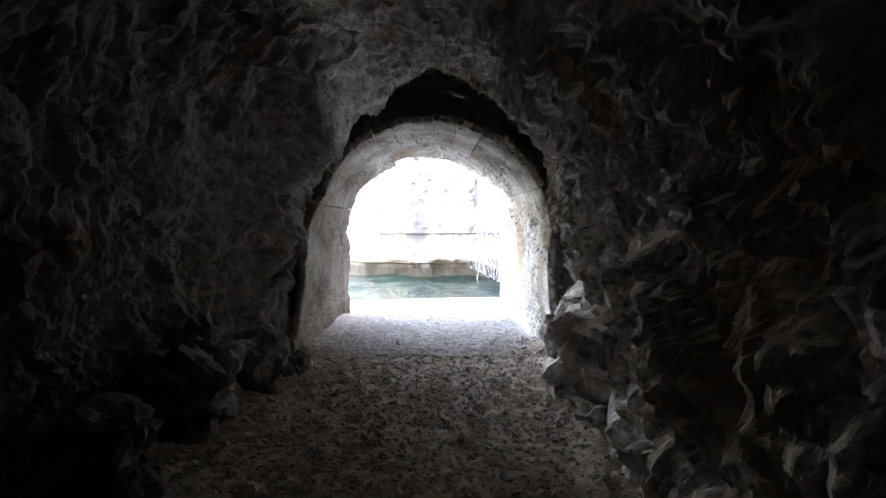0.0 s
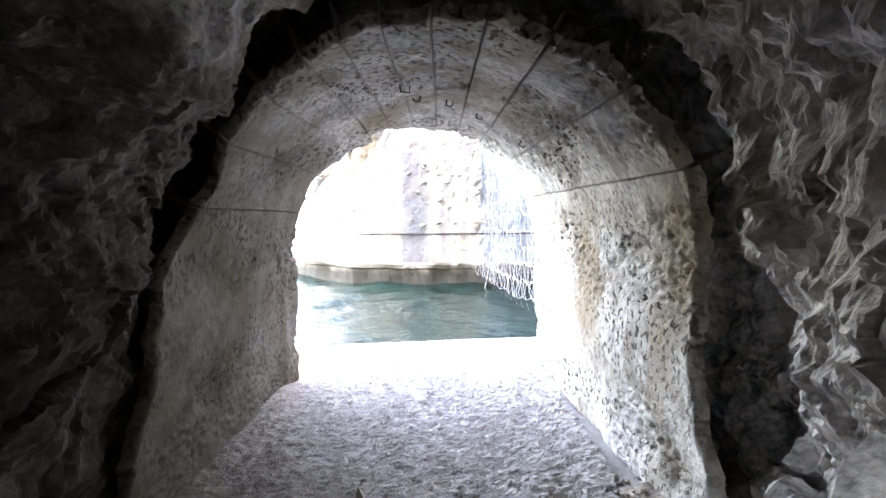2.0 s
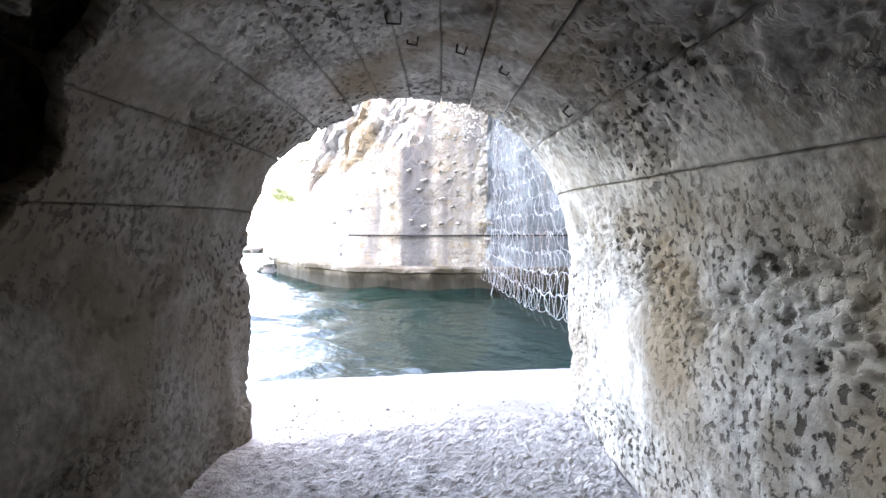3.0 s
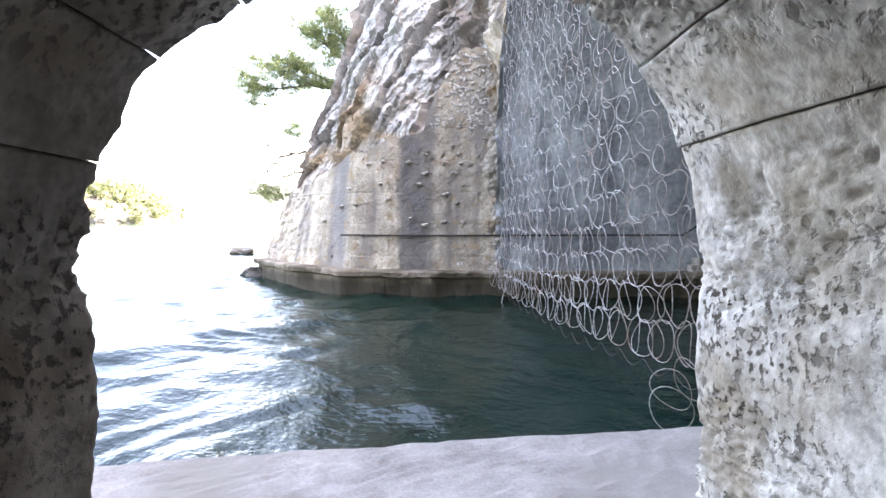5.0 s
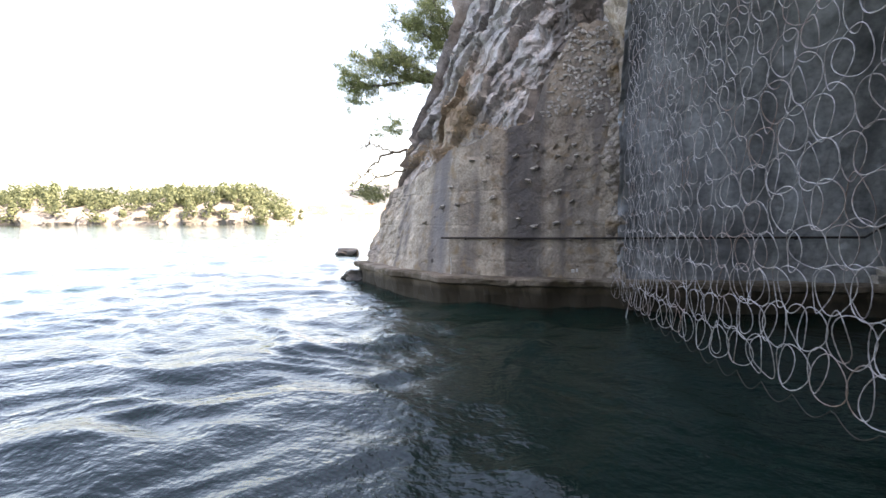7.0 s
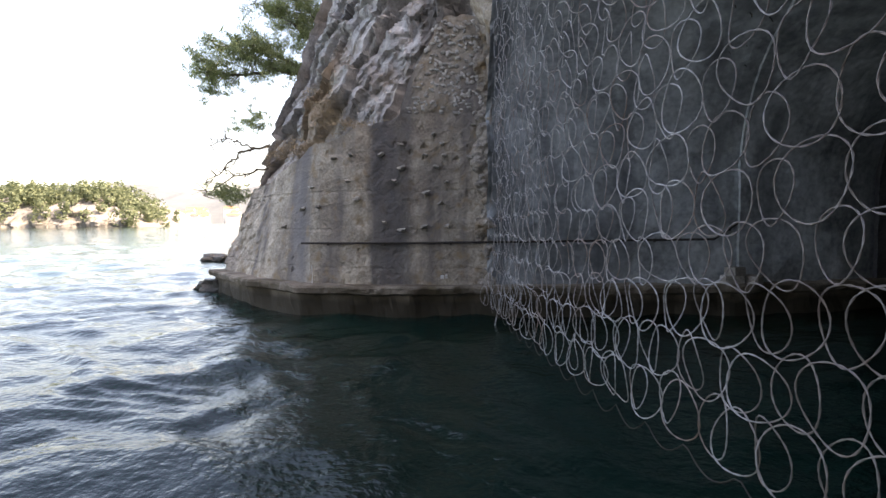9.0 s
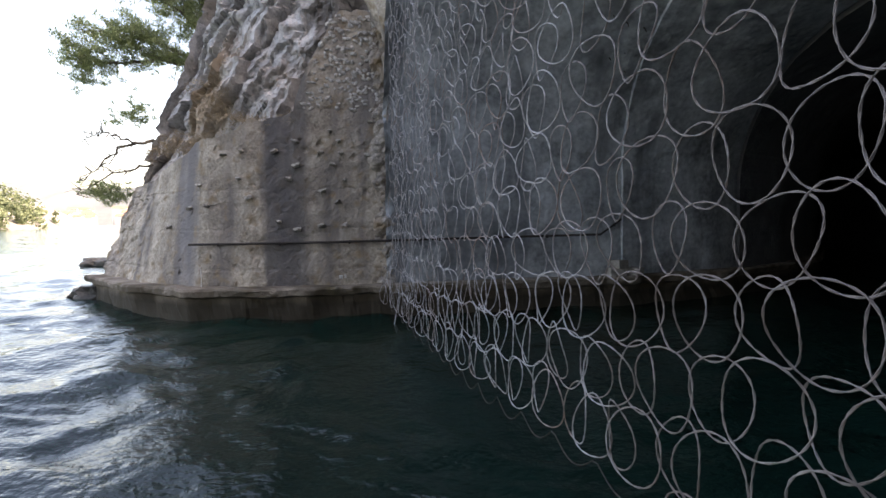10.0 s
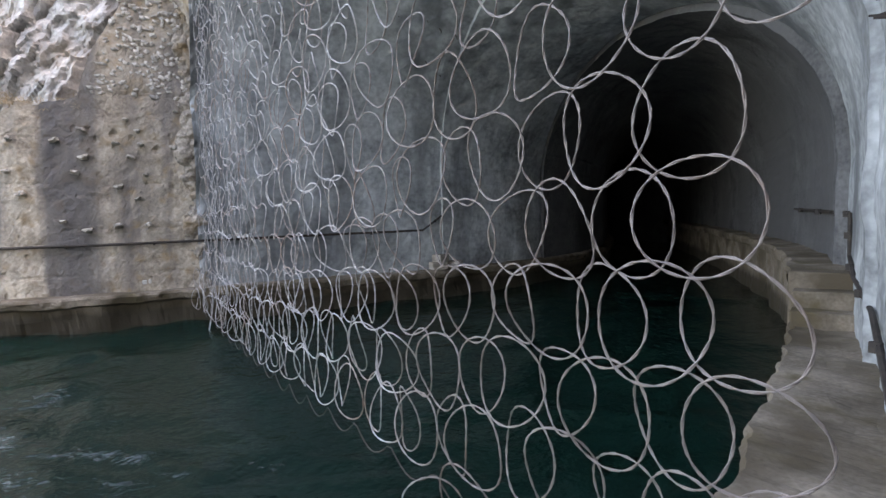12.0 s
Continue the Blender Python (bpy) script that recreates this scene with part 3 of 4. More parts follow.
def boat_tunnel():
    ob = tagged(new("wall_boat_tunnel"), "grey stained concrete lining of a flooded boat tunnel", "tunnel lining", kind="structure")
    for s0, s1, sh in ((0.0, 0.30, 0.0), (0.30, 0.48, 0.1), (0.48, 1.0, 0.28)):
        ns, nt = int(190 * (s1 - s0)) + 8, 200
        P = np.zeros((ns, nt, 3))
        for i in range(ns):
            s = s0 + (s1 - s0) * max(i - 1, 0) / (ns - 2)
            for j in range(nt):
                p, n = arch_place(s, j / (nt - 1), sh - (0.25 if i == 0 and s0 > 0 else 0))
                board = 0.012 * (1 if int(p.z / 0.42) % 2 and p.z < 3.0 else 0)
                d = 0.04 * fbm(p, 4, 0.6) + 0.02 * fbm(p, 4, 3) + board
                d += 0.22 * fbm(p, 4, 1.3) * math.exp(-s / 0.008)
                P[i, j] = p + n * d
        grid_mesh("lining_section", P, LINING if s0 < 0.4 else LINING_SHADED, ob, smooth=False)
    bm = bmesh.new()
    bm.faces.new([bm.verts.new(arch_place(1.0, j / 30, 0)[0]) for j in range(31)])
    part("end_wall", bm, LINING_SHADED, ob)
    # cut-off reinforcement standing out of the vault
    rng = random.Random(17)
    stub = tube([(0, 0, -0.02), (0.004, 0.006, 0.05), (0.02, 0.0, 0.1)], [0.012, 0.01, 0.007], 5)
    me = bpy.data.meshes.new("iron_stub")
    stub.to_mesh(me)
    stub.free()
    me.materials.append(IRON)
    for k in range(110):
        p, n = arch_place(rng.uniform(0.01, 0.29), rng.uniform(0.28, 0.86), 0.02)
        st = new("iron_stub", me)
        st.parent = ob
        st.matrix_basis = Matrix.Translation(p) @ n.to_track_quat("Z", "Y").to_matrix().to_4x4() @ Matrix.Rotation(rng.uniform(0, 6), 4, "Z") @ Matrix.Scale(rng.uniform(0.7, 1.5), 4)
    # the mouth's headwall, over the arch
    ns, nz = 170, 70
    P = np.zeros((ns, nz, 3))
    for i in range(ns):
        p, n = arch_place(0.0, i / (ns - 1), -0.02)
        c = (along(FAR, 0) + along(NEAR, 0)) / 2
        for j in range(nz):
            w = j / (nz - 1)
            out = p - n * (11 * w ** 1.5)
            out.z = max(out.z, -1.2)
            lean = 0.45 * max(0.0, out.z - 6.5)
            q = out + Vector((0.15 + lean, 0.1 * lean, 0)) + Vector((-1, -0.2, 0)) * (0.9 * fbm(out, 4, 0.5) * min(1, w * 3) + 0.1 * fbm(out, 5, 2.4) + 0.2 * facets(out, 1.6) + 0.09 * facets(out, 3.8))
            P[i, j] = q
    grid_mesh("headwall", P, CONCRETE, ob, smooth=False)


boat_tunnel()


def ledge_strip(name, line, width, z_top, z_low, inward, label, n=300):
    prof = [(-0.15, z_top), (width, z_top), (width + 0.03, z_top - 0.05), (width + 0.01, z_top - 0.17), (width - 0.12, z_top - 0.22), (width - 0.15, z_low)]
    P = np.zeros((n, 5 * 5, 3))
    for i in range(n):
        s = i / (n - 1)
        a, b = along(line, s - 0.01), along(line, s + 0.01)
        d = (b - a).normalized()
        nrm = Vector((-d.y, d.x, 0)) * inward
        base = along(line, s)
        k = 0
        for (o0, z0), (o1, z1) in zip(prof, prof[1:]):
            for m in range(5):
                o, z = o0 + (o1 - o0) * m / 5, z0 + (z1 - z0) * m / 5
                p = base + nrm * o + Vector((0, 0, z))
                p += nrm * (0.07 * fbm(p, 4, 1.3) + 0.04 * facets(p, 3.0)) + Vector((0, 0, 0.03 * fbm(p, 4, 2)))
                P[i, k] = p
                k += 1
    ob = grid_mesh(name, P, LEDGE, smooth=False)
    return tagged(ob, label, "concrete ledge", kind="structure")


FACADE = [(-6.9, 25.9), (-4.9, 23.3), (-3.2, 21.9), (-2.0, 21.5), (-0.6, 21.35), (1.05, 21.3)]
ledge_strip("trim_far_ledge", FACADE + FAR[1:], 0.42, -0.02, -1.3, -1, "stained concrete ledge with a mossy foot above the water")
ledge_strip("trim_near_ledge", NEAR[:4] + [(8.2, 12.5)], 0.68, 0.02, -1.3, 1, "worn concrete walkway along the boat tunnel wall", 120)
ledge_strip("trim_near_ledge_raised", [(8.0, 12.38), (8.6, 12.74)] + NEAR[4:], 0.72, 0.6, -1.3, 1, "raised concrete walkway deeper in the boat tunnel")


def facade_place(s, z):
    """On the retaining wall: s 0 at its seaward corner, 1 at the tunnel mouth."""
    p = along(FACADE, s)
    k = max(0.0, 1 - s / 0.45)
    return p + Vector((0.29 * k * z, (0.07 + 0.2 * k) * z, z))


def facade_s(x):
    n = len(FACADE) - 1
    for i, (p, q) in enumerate(zip(FACADE, FACADE[1:])):
        if x <= q[0]:
            return (i + max(0.0, (x - p[0]) / (q[0] - p[0]))) / n
    return 1.0


def facade_top(s):
    x = along(FACADE, s).x
    if x < -0.95:
        return 2.3 + 1.6 * max(0.0, (x + 6.9) / 5.95) ** 1.1
    return 3.9 + 2.3 * min(1.0, (x + 0.95) / 1.1) ** 0.7


def facade():
    ob = tagged(new("wall_far_facade"), "streaked concrete retaining wall with stones set in it", "retaining wall", kind="structure")
    ns, nz = 330, 170
    P = np.zeros((ns, nz, 3))
    for i in range(ns):
        s = i / (ns - 1)
        top = facade_top(s) + 0.18 * fbm((s * 9, 0, 0), 4, 1.0)
        for j in range(nz):
            z = -0.3 + (top + 0.3) * min(j, nz - 3) / (nz - 3)
            p = facade_place(s, z)
            d = 0.035 * fbm(p, 4, 0.8) + 0.014 * fbm(p, 4, 4) + 0.12 * max(0.0, noise.noise(p * 6.5) - 0.34) * max(0.0, 0.35 + 1.6 * noise.noise(p * 1.1)) * min(1.0, s / 0.3) + 0.02 * abs(facets(p, 2.2))
            if abs((z + 0.1) % 0.9 - 0.45) < 0.03 and noise.noise(p * 1.2) > -0.1:
                d += 0.008
            d *= 1.0 + 3.0 * max(0.0, 1 - s / 0.3)
            p.y += d + (0.5 if j > nz - 3 else 0.0)
            p.x += 0.6 * d * max(0.0, 1 - s / 0.3)
            P[i, j] = p
    grid_mesh("concrete_face", P, CONCRETE, ob, smooth=False)
    # stones left standing out of the face
    places = ((-0.92, 3.23), (-1.38, 3.0), (0.04, 3.23), (-0.35, 2.97), (0.08, 2.95), (-0.09, 2.69), (0.14, 2.35), (-0.01, 1.85), (-0.34, 2.1), (0.77, 3.66), (-0.16, 3.45), (0.92, 3.14), (0.69, 2.91), (-1.07, 2.37),
              (-0.91, 2.68), (0.92, 2.66), (-2.19, 2.4), (-2.95, 1.8), (-1.97, 1.98), (-4.18, 1.33), (-3.22, 2.28), (-2.53, 2.95), (-2.11, 3.02), (-0.38, 1.32), (0.14, 1.33), (-1.31, 1.42), (-0.91, 1.24), (-3.52, 1.77))
    kinds = [stone_data(k, WALLSTONE) for k in range(6)]
    pale = [stone_data(k + 6, MASONRY) for k in range(6)]
    rng = random.Random(2)
    for k, (x, z) in enumerate(places):
        st = new("stone", kinds[k % 6])
        st.parent = ob
        p = facade_place(facade_s(x), z)
        st.matrix_basis = Matrix.Translation((p.x, p.y - 0.02, p.z)) @ Matrix.Rotation(rng.uniform(-0.4, 0.4), 4, "Y") @ Matrix.Diagonal((rng.uniform(0.09, 0.19), 0.2, rng.uniform(0.06, 0.11), 1))
    # rubble masonry above the concrete
    for k in range(230):
        z = rng.uniform(3.9, 6.1)
        x0 = -0.75 + 0.3 * (z - 4.0)
        x = rng.uniform(x0, 1.0)
        st = new("stone", pale[k % 6])
        st.parent = ob
        p = facade_place(facade_s(x), z)
        st.matrix_basis = Matrix.Translation((p.x, p.y + 0.035, p.z)) @ Matrix.Rotation(rng.uniform(-0.7, 0.7), 4, "Y") @ Matrix.Diagonal((rng.uniform(0.07, 0.18), 0.13, rng.uniform(0.06, 0.13), 1))
    return ob


def broken_edge():
    """The ragged upright edge where the retaining wall ends at the tunnel mouth."""
    nz, na = 260, 26
    P = np.zeros((nz, na, 3))
    for i in range(nz):
        z = -0.3 + 8.2 * i / (nz - 1)
        for j in range(na):
            a = math.pi * (1.15 + 0.95 * j / (na - 1))
            p = Vector((1.06 + 0.24 * math.cos(a), 21.42 + 0.07 * z + 0.2 * math.sin(a), z))
            r = 0.14 * fbm(p, 4, 1.6) + 0.13 * lumps(p, 3.2) + 0.08 * lumps(p, 7.0) + 0.12 * noise.noise(Vector((0, 3, z * 0.9)))
            P[i, j] = p + Vector((math.cos(a), math.sin(a), 0)) * r
    ob = grid_mesh("trim_broken_edge", P, EDGE, smooth=False)
    tagged(ob, "broken brown-grey concrete edge of the tunnel mouth", "wall edge", kind="structure")


def stone_data(k, material):
    bm = stone(k + 40, 1, 1, 1, 0.55 if k < 6 else 0.3, 2 if k < 6 else 1)
    me = bpy.data.meshes.new("stone")
    bm.to_mesh(me)
    bm.free()
    me.materials.append(material)
    return me


facade()
broken_edge()


def slab(u):
    """A leaning step: a slow rise and a sudden drop."""
    f = u - math.floor(u)
    return f / 0.88 if f < 0.88 else (1 - f) / 0.12


def cliff():
    ns, nz = 340, 280
    P = np.zeros((ns, nz, 3))
    for i in range(ns):
        u = i / (ns - 1)
        s = (u - 0.3) / 0.7
        for j in range(nz):
            w = j / (nz - 1)
            z = -1.5 + 17.5 * w ** 1.1
            if s >= 0:
                b = along(FACADE, s)
                k = max(0.0, 1 - s / 0.45)
                lean = Vector((0.31 * k + 0.10 * (1 - k), 0.22, 0))
            else:
                f = -s / 0.43
                b = Vector((-6.9 + 1.5 * f, 25.9 + 14 * f, 0))
                lean = Vector((0.31 + 0.22 * min(1.0, f * 4), 0.1, 0))
            p = b + lean * z + Vector((0, 0, z))
            q = Vector((p.x * 1.0 + p.z * 0.35, p.y, p.z * 0.45))
            g = Vector((p.x * 0.76 - p.z * 0.65, p.y * 0.5, 0.3 * (p.x * 0.65 + p.z * 0.76)))
            g += 0.25 * noise.noise_vector(p * 0.9)
            u1 = (p.x * 0.84 - p.z * 0.54) * 0.62 + 0.5 * fbm(p, 3, 0.45)
            u2 = (p.x * 0.76 - p.z * 0.65) * 1.7 + 0.7 * fbm(p + Vector((9, 0, 0)), 3, 0.7)
            u3 = (p.z * 0.9 + p.x * 0.3) * 0.9 + 0.7 * fbm(p + Vector((0, 7, 0)), 3, 0.6)
            d = 0.32 * fbm(q + Vector((0, 0, 3)), 4, 0.5) + 0.5 * (slab(u1) - 0.5) + 0.12 * (slab(u2) - 0.5) + 0.08 * (slab(u3) - 0.5) + 0.07 * fbm(p, 5, 2.6) + 0.5 * facets(g, 0.9) + 0.18 * facets(g + Vector((3, 1, 7)), 2.4) + 0.08 * facets(p, 4.5) + 0.06 * lumps(p, 5.0)
            if s >= 0:
                over = min(1.0, max(0.0, (z - facade_top(s) + 0.1) / 0.6))
                p += Vector((0.1, 0.35 + 0.1 * (1 - over), 0)) - Vector((0.35, 0.9, 0)) * (d - 0.2) * (0.15 + 0.85 * over)
                if along(FACADE, s).x > -0.9:
                    # dark cleft beside the masonry, rock hanging over its top
                    p.y += 0.5 * (1 - over) - 0.25 * over * min(1.0, max(0, z - 6.2))
            else:
                p += Vector((0.05, 0.2, 0)) - Vector((0.9, 0.2, 0)) * (d - 0.2) * 0.45
            P[i, j] = p
    ob = grid_mesh("wall_far_cliff", P, CLIFF, smooth=False)
    tagged(ob, "craggy pale limestone cliff above the retaining wall", "cliff", kind="structure")


cliff()


def near_cliff():
    """The hillside that the passage goes through, with the mouth left open in its face."""
    P = np.zeros((90, 40, 3))
    for i in range(90):
        t = i / 89
        (x, z), (nx, nz) = section(t, R_IN + 0.14)
        for j in range(40):
            w = j / 39
            ox, oz = x - nx * 20 * w ** 1.7, z - nz * 20 * w ** 1.7
            oz = max(oz, -1.5)
            if t in (0.0, 1.0):
                oz = -1.5
            y = y_face(min(max(ox, -3), 3)) - 0.12 + 0.3 * fbm((ox, 5, oz), 4, 0.8) * w ** 0.5 - 0.12 * max(0, oz - 3)
            y -= 0.75 * max(0.0, min(ox, 2.6) - 1.05)
            if ox > 2.6:
                y = min(y + 1.35 * (ox - 2.6), 9.6 + 0.55 * (ox - 3.8))
            P[i, j] = ox, y, oz
    ob = grid_mesh("wall_near_cliff", P, CLIFF, smooth=False)
    tagged(ob, "rough limestone cliff round the tunnel mouth", "cliff", kind="structure")
    # unseen sheet in place of the hill, added to keep sun and sky off
    xs, ys = np.linspace(-30, 70, 60), np.linspace(-40, 80, 70)
    verts, polys, idx = [], [], {}
    for i, x in enumerate(xs):
        for j, y in enumerate(ys):
            idx[i, j] = len(verts)
            verts.append((x, y, 13.5 + 0.12 * max(0, x) + 1.5 * fbm((x, y, 0), 3, 0.08)))
    for i in range(59):
        for j in range(69):
            x, y = xs[i], ys[j]
            if y < 6.4 or (x > 4.6 and y < 26) or (y >= 24 and x > -0.5):
                polys.append((idx[i, j], idx[i + 1, j], idx[i + 1, j + 1], idx[i, j + 1]))
    me = bpy.data.meshes.new("ground")
    me.from_pydata(verts, [], polys)
    me.materials.append(CLIFF)
    tagged(new("ground_light_screen", me), "unseen sheet over the tunnels, added to block sun and sky", "hillside", kind="structure")


near_cliff()

# ---- ring net ----
RING = 0.41
NET_A, NET_B = Vector((2.2, 9.82, 0)), Vector((1.15, 21.0, 0))


def net_foot(y):
    """How high the net's lower edge hangs, along the mouth."""
    line = ((9.0, 0.22), (10.9, 0.08), (12.3, -0.1), (15.7, -0.33), (22.0, -0.36))
    for (y0, z0), (y1, z1) in zip(line, line[1:]):
        if y <= y1:
            return z0 + (z1 - z0) * (y - y0) / (y1 - y0)
    return line[-1][1]



def ring_mesh(seed):
    bm = bmesh.new()
    n, sides, wire = 40, 5, 0.0032
    rng = random.Random(seed)
    ph = rng.uniform(0, 6.28)
    for strand in range(2):
        loop = []
        for k in range(n):
            a = math.tau * k / n
            r = RING / 2 * (1 + 0.05 * math.sin(2 * a + ph) + 0.025 * math.sin(3 * a + 2 * ph)) + 0.0031 * math.cos(8 * a + math.pi * strand)
            w = 0.0031 * math.sin(8 * a + math.pi * strand) + 0.02 * math.sin(2 * a + 1.7 * ph)
            c, d = Vector((r * math.cos(a), w, r * math.sin(a))), Vector((math.cos(a), 0, math.sin(a)))
            loop.append([bm.verts.new(c + wire * (math.cos(q * math.tau / sides) * d + math.sin(q * math.tau / sides) * Vector((0, 1, 0)))) for q in range(sides)])
        for A, B in zip(loop, loop[1:] + loop[:1]):
            for q in range(sides):
                bm.faces.new((A[q], A[(q + 1) % sides], B[(q + 1) % sides], B[q]))
    me = bpy.data.meshes.new("ring")
    bm.to_mesh(me)
    bm.free()
    me.materials.append(STEEL)
    me.polygons.foreach_set("use_smooth", [True] * len(me.polygons))
    return me


def ring_net():
    net = tagged(new("ring_net"), "steel wire ring net hung across the boat tunnel mouth", "ring net")
    meshes = [ring_mesh(k) for k in range(6)]
    u = (NET_B - NET_A)
    L = u.length
    u.normalize()
    face = Vector((u.y, -u.x, 0))
    pv = 0.9 * RING
    cols, rows = int(L / (0.67 * RING)) + 1, 26
    far_v, far_f = [], []
    rng = random.Random(4)
    for j in range(rows):
        for i in range(cols):
            ph = (0.67 if j < 3 else 0.8) * RING
            s = i * ph + 0.22 * ph * (j % 5)
            if s > L:
                continue
            f = min(1.0, s / L)
            z = net_foot((NET_A + u * s).y) + RING / 2 + j * pv
            half = L / 2
            if z > SPRINGING and math.hypot(s - half, z - SPRINGING) > half + 0.1:
                continue
            bulge = 0.1 * math.sin(math.pi * f ** 0.55) + 0.12 * fbm((s, z, 2), 3, 0.5) + 0.25 * max(0.0, 0.5 - z) * f
            p = NET_A + u * s - face * (bulge + (0.03 if (i + j) % 2 else -0.03)) + Vector((0, 0, z + 0.06 * fbm((s, z, 9), 3, 0.8)))
            turn = Matrix.Translation(p) @ Matrix.Rotation(math.atan2(u.y, u.x) + rng.gauss(0, 0.07) + (0.13 if (i + j) % 2 else -0.13), 4, "Z") @ Matrix.Rotation(rng.gauss(0, 0.08), 4, "X") @ Matrix.Rotation(rng.uniform(0, 6), 4, "Y") @ Matrix.Diagonal((rng.uniform(0.94, 1.05), 1, rng.uniform(0.95, 1.08), 1))
            me = meshes[(i * 7 + j * 3) % 6]
            if s < 3.3:
                ob = new("ring", me)
                ob.parent = net
                ob.matrix_basis = turn
            else:
                o = len(far_v)
                far_v += [tuple(turn @ v.co) for v in me.vertices]
                far_f += [[o + v for v in q.vertices] for q in me.polygons]
    me = bpy.data.meshes.new("distant_mesh")
    me.from_pydata(far_v, [], far_f)
    me.materials.append(STEEL)
    me.polygons.foreach_set("use_smooth", [True] * len(me.polygons))
    ob = tagged(new("distant_mesh", me), "small distant wire rings of the net", kind="stuff")
    ob.parent = net
    # torn rings dangling from the lower edge
    for k, (s, z, tilt) in enumerate(((1.5, -0.1, 0.3), (1.75, -0.26, 0.6), (1.66, -0.42, 0.9))):
        ob = new("ring", meshes[k])
        ob.parent = net
        ob.matrix_basis = Matrix.Translation(NET_A + u * s - face * (0.1 + 0.05 * k) + Vector((0, 0, z))) @ Matrix.Rotation(math.atan2(u.y, u.x) + tilt, 4, "Z") @ Matrix.Rotation(0.2 * k - 0.3, 4, "X")
    # thin lacing wire looped under the lower edge
    lace = []
    for k in range(150):
        s = 1.2 + (L - 1.4) * k / 149
        p = NET_A + u * s
        lace.append(p - face * 0.12 + Vector((0, 0, net_foot(p.y) - 0.05 - 0.14 * abs(math.sin(s * 5.2)) - 0.03 * math.sin(s * 1.7))))
    part("edge_wire", tube(lace, 0.0055, 5), IRON, net, "thin dark wire along the lower edge")
    # a loose end of wire at the far foot
    far = NET_A + u * (L * 0.93)
    bm = tube([far + Vector((0, 0, -0.2)), far + Vector((-0.05, 0, -0.5)), far + Vector((-0.12, -0.1, -0.8)), far + Vector((-0.18, -0.15, -1.15)) + Vector((0, 0, 0.25))], 0.012)
    part("loose_wire", bm, STEEL, net, "broken wire end hanging to the water")


ring_net()


# ---- fittings ----
def conduit(name, points, label):
    ob = tagged(new(name), label, "conduit")
    ob.location = (0, 0, 0)
    part("pipe", tube(points, 0.026, 8), IRON, ob)
    for p, q in zip(points, points[1:]):
        n = max(1, int((Vector(q) - Vector(p)).length / 1.5))
        for k in range(n):
            c = Vector(p).lerp(Vector(q), (k + 0.5) / n)
            bm = bmesh.new()
            box(bm, c.x - 0.02, c.x + 0.02, c.y - 0.02, c.y + 0.06, c.z - 0.05, c.z + 0.03, None, 0.004)
            part("bracket", bm, IRON, ob)


conduit("conduit", [(-3.38, 21.98, 0.93), (-2.0, 21.53, 0.94), (-0.6, 21.38, 0.94), (1.05, 21.3, 0.95), (3.5, 21.17, 0.97), (6.2, 21.2, 0.98), (7.0, 21.38, 1.45), (9.4, 22.15, 1.5), (11.8, 24.1, 1.55)], "thin dark iron conduit fixed along the concrete wall")
conduit("conduit", [tuple(arch_place(s, 1.0, 0.08 + e)[0] + Vector((0, 0, z + 1.2))) for s, e, z in ((0.12, -0.04, 0.4), (0.29, -0.04, 0.5), (0.40, 0.06, 0.6), (0.452, 0.06, 0.78), (0.455, 0.06, 1.3), (0.478, 0.06, 1.31), (0.5, 0.24, 1.31), (0.68, 0.24, 1.32))], "dark iron conduit stepping down the tunnel wall")


def block_steps():
    ob = tagged(new("block_steps"), "worn concrete steps on the walkway of the boat tunnel", "steps")
    a = along(NEAR, 0.397)
    d = (along(NEAR, 0.42) - along(NEAR, 0.38)).normalized()
    m = Matrix.Translation((a.x, a.y, 0)) @ Matrix.Rotation(math.atan2(d.y, d.x), 4, "Z")
    for k in range(3):
        bm = bmesh.new()
        box(bm, 0.3 * k, 1.1, -0.1, 0.7 + 0.05 * (k == 2), 0.2 * k - 0.02 if k < 2 else -1.2, 0.2 * (k + 1), m, 0.015, 0.008)
        part("step", bm, LEDGE, ob)


block_steps()


def stacked_blocks():
    for k, (x, z, w) in enumerate(((6.55, 0.07, 0.42), (6.62, 0.26, 0.3), (7.05, 0.07, 0.3))):
        bm = bmesh.new()
        box(bm, -w / 2, w / 2, -0.15, 0.15, -0.095, 0.095, None, 0.015, 0.015)
        ob = finish("stone_block", bm, WALLSTONE)
        ob.matrix_basis = Matrix.Translation((x, 21.08, z)) @ Matrix.Rotation(0.3 * k, 4, "Z")
        tagged(ob, "loose pale stone block lying on the far ledge", "stone block", "blocks on the ledge")


stacked_blocks()


def marker_stake():
    bm = tube([(-3.08, 21.72, -0.02), (-3.07, 21.73, 0.2), (-3.09, 21.74, 0.42)], 0.016)
    tagged(finish("marker_stake", bm, WHITE), "thin white stake against the retaining wall", "stake")
    bm = bmesh.new()
    box(bm, -0.02, 0.06, 21.2, 21.26, 0.12, 0.2, None, 0.008)
    box(bm, 0.09, 0.14, 21.2, 21.26, 0.13, 0.21, None, 0.008)
    tagged(finish("wall_clamp", bm, WHITE), "small white metal clamp on the retaining wall", "clamp")
    bm = stone(77, 0.14, 0.03, 0.035, 0.3, 2)
    ob = finish("plastic_scrap", bm, GREEN)
    ob.matrix_basis = Matrix.Translation((0.1, 5.35, 2.62)) @ Matrix.Rotation(0.2, 4, "Y")
    tagged(ob, "shiny pale green plastic scrap caught in the rock", "plastic scrap")


marker_stake()


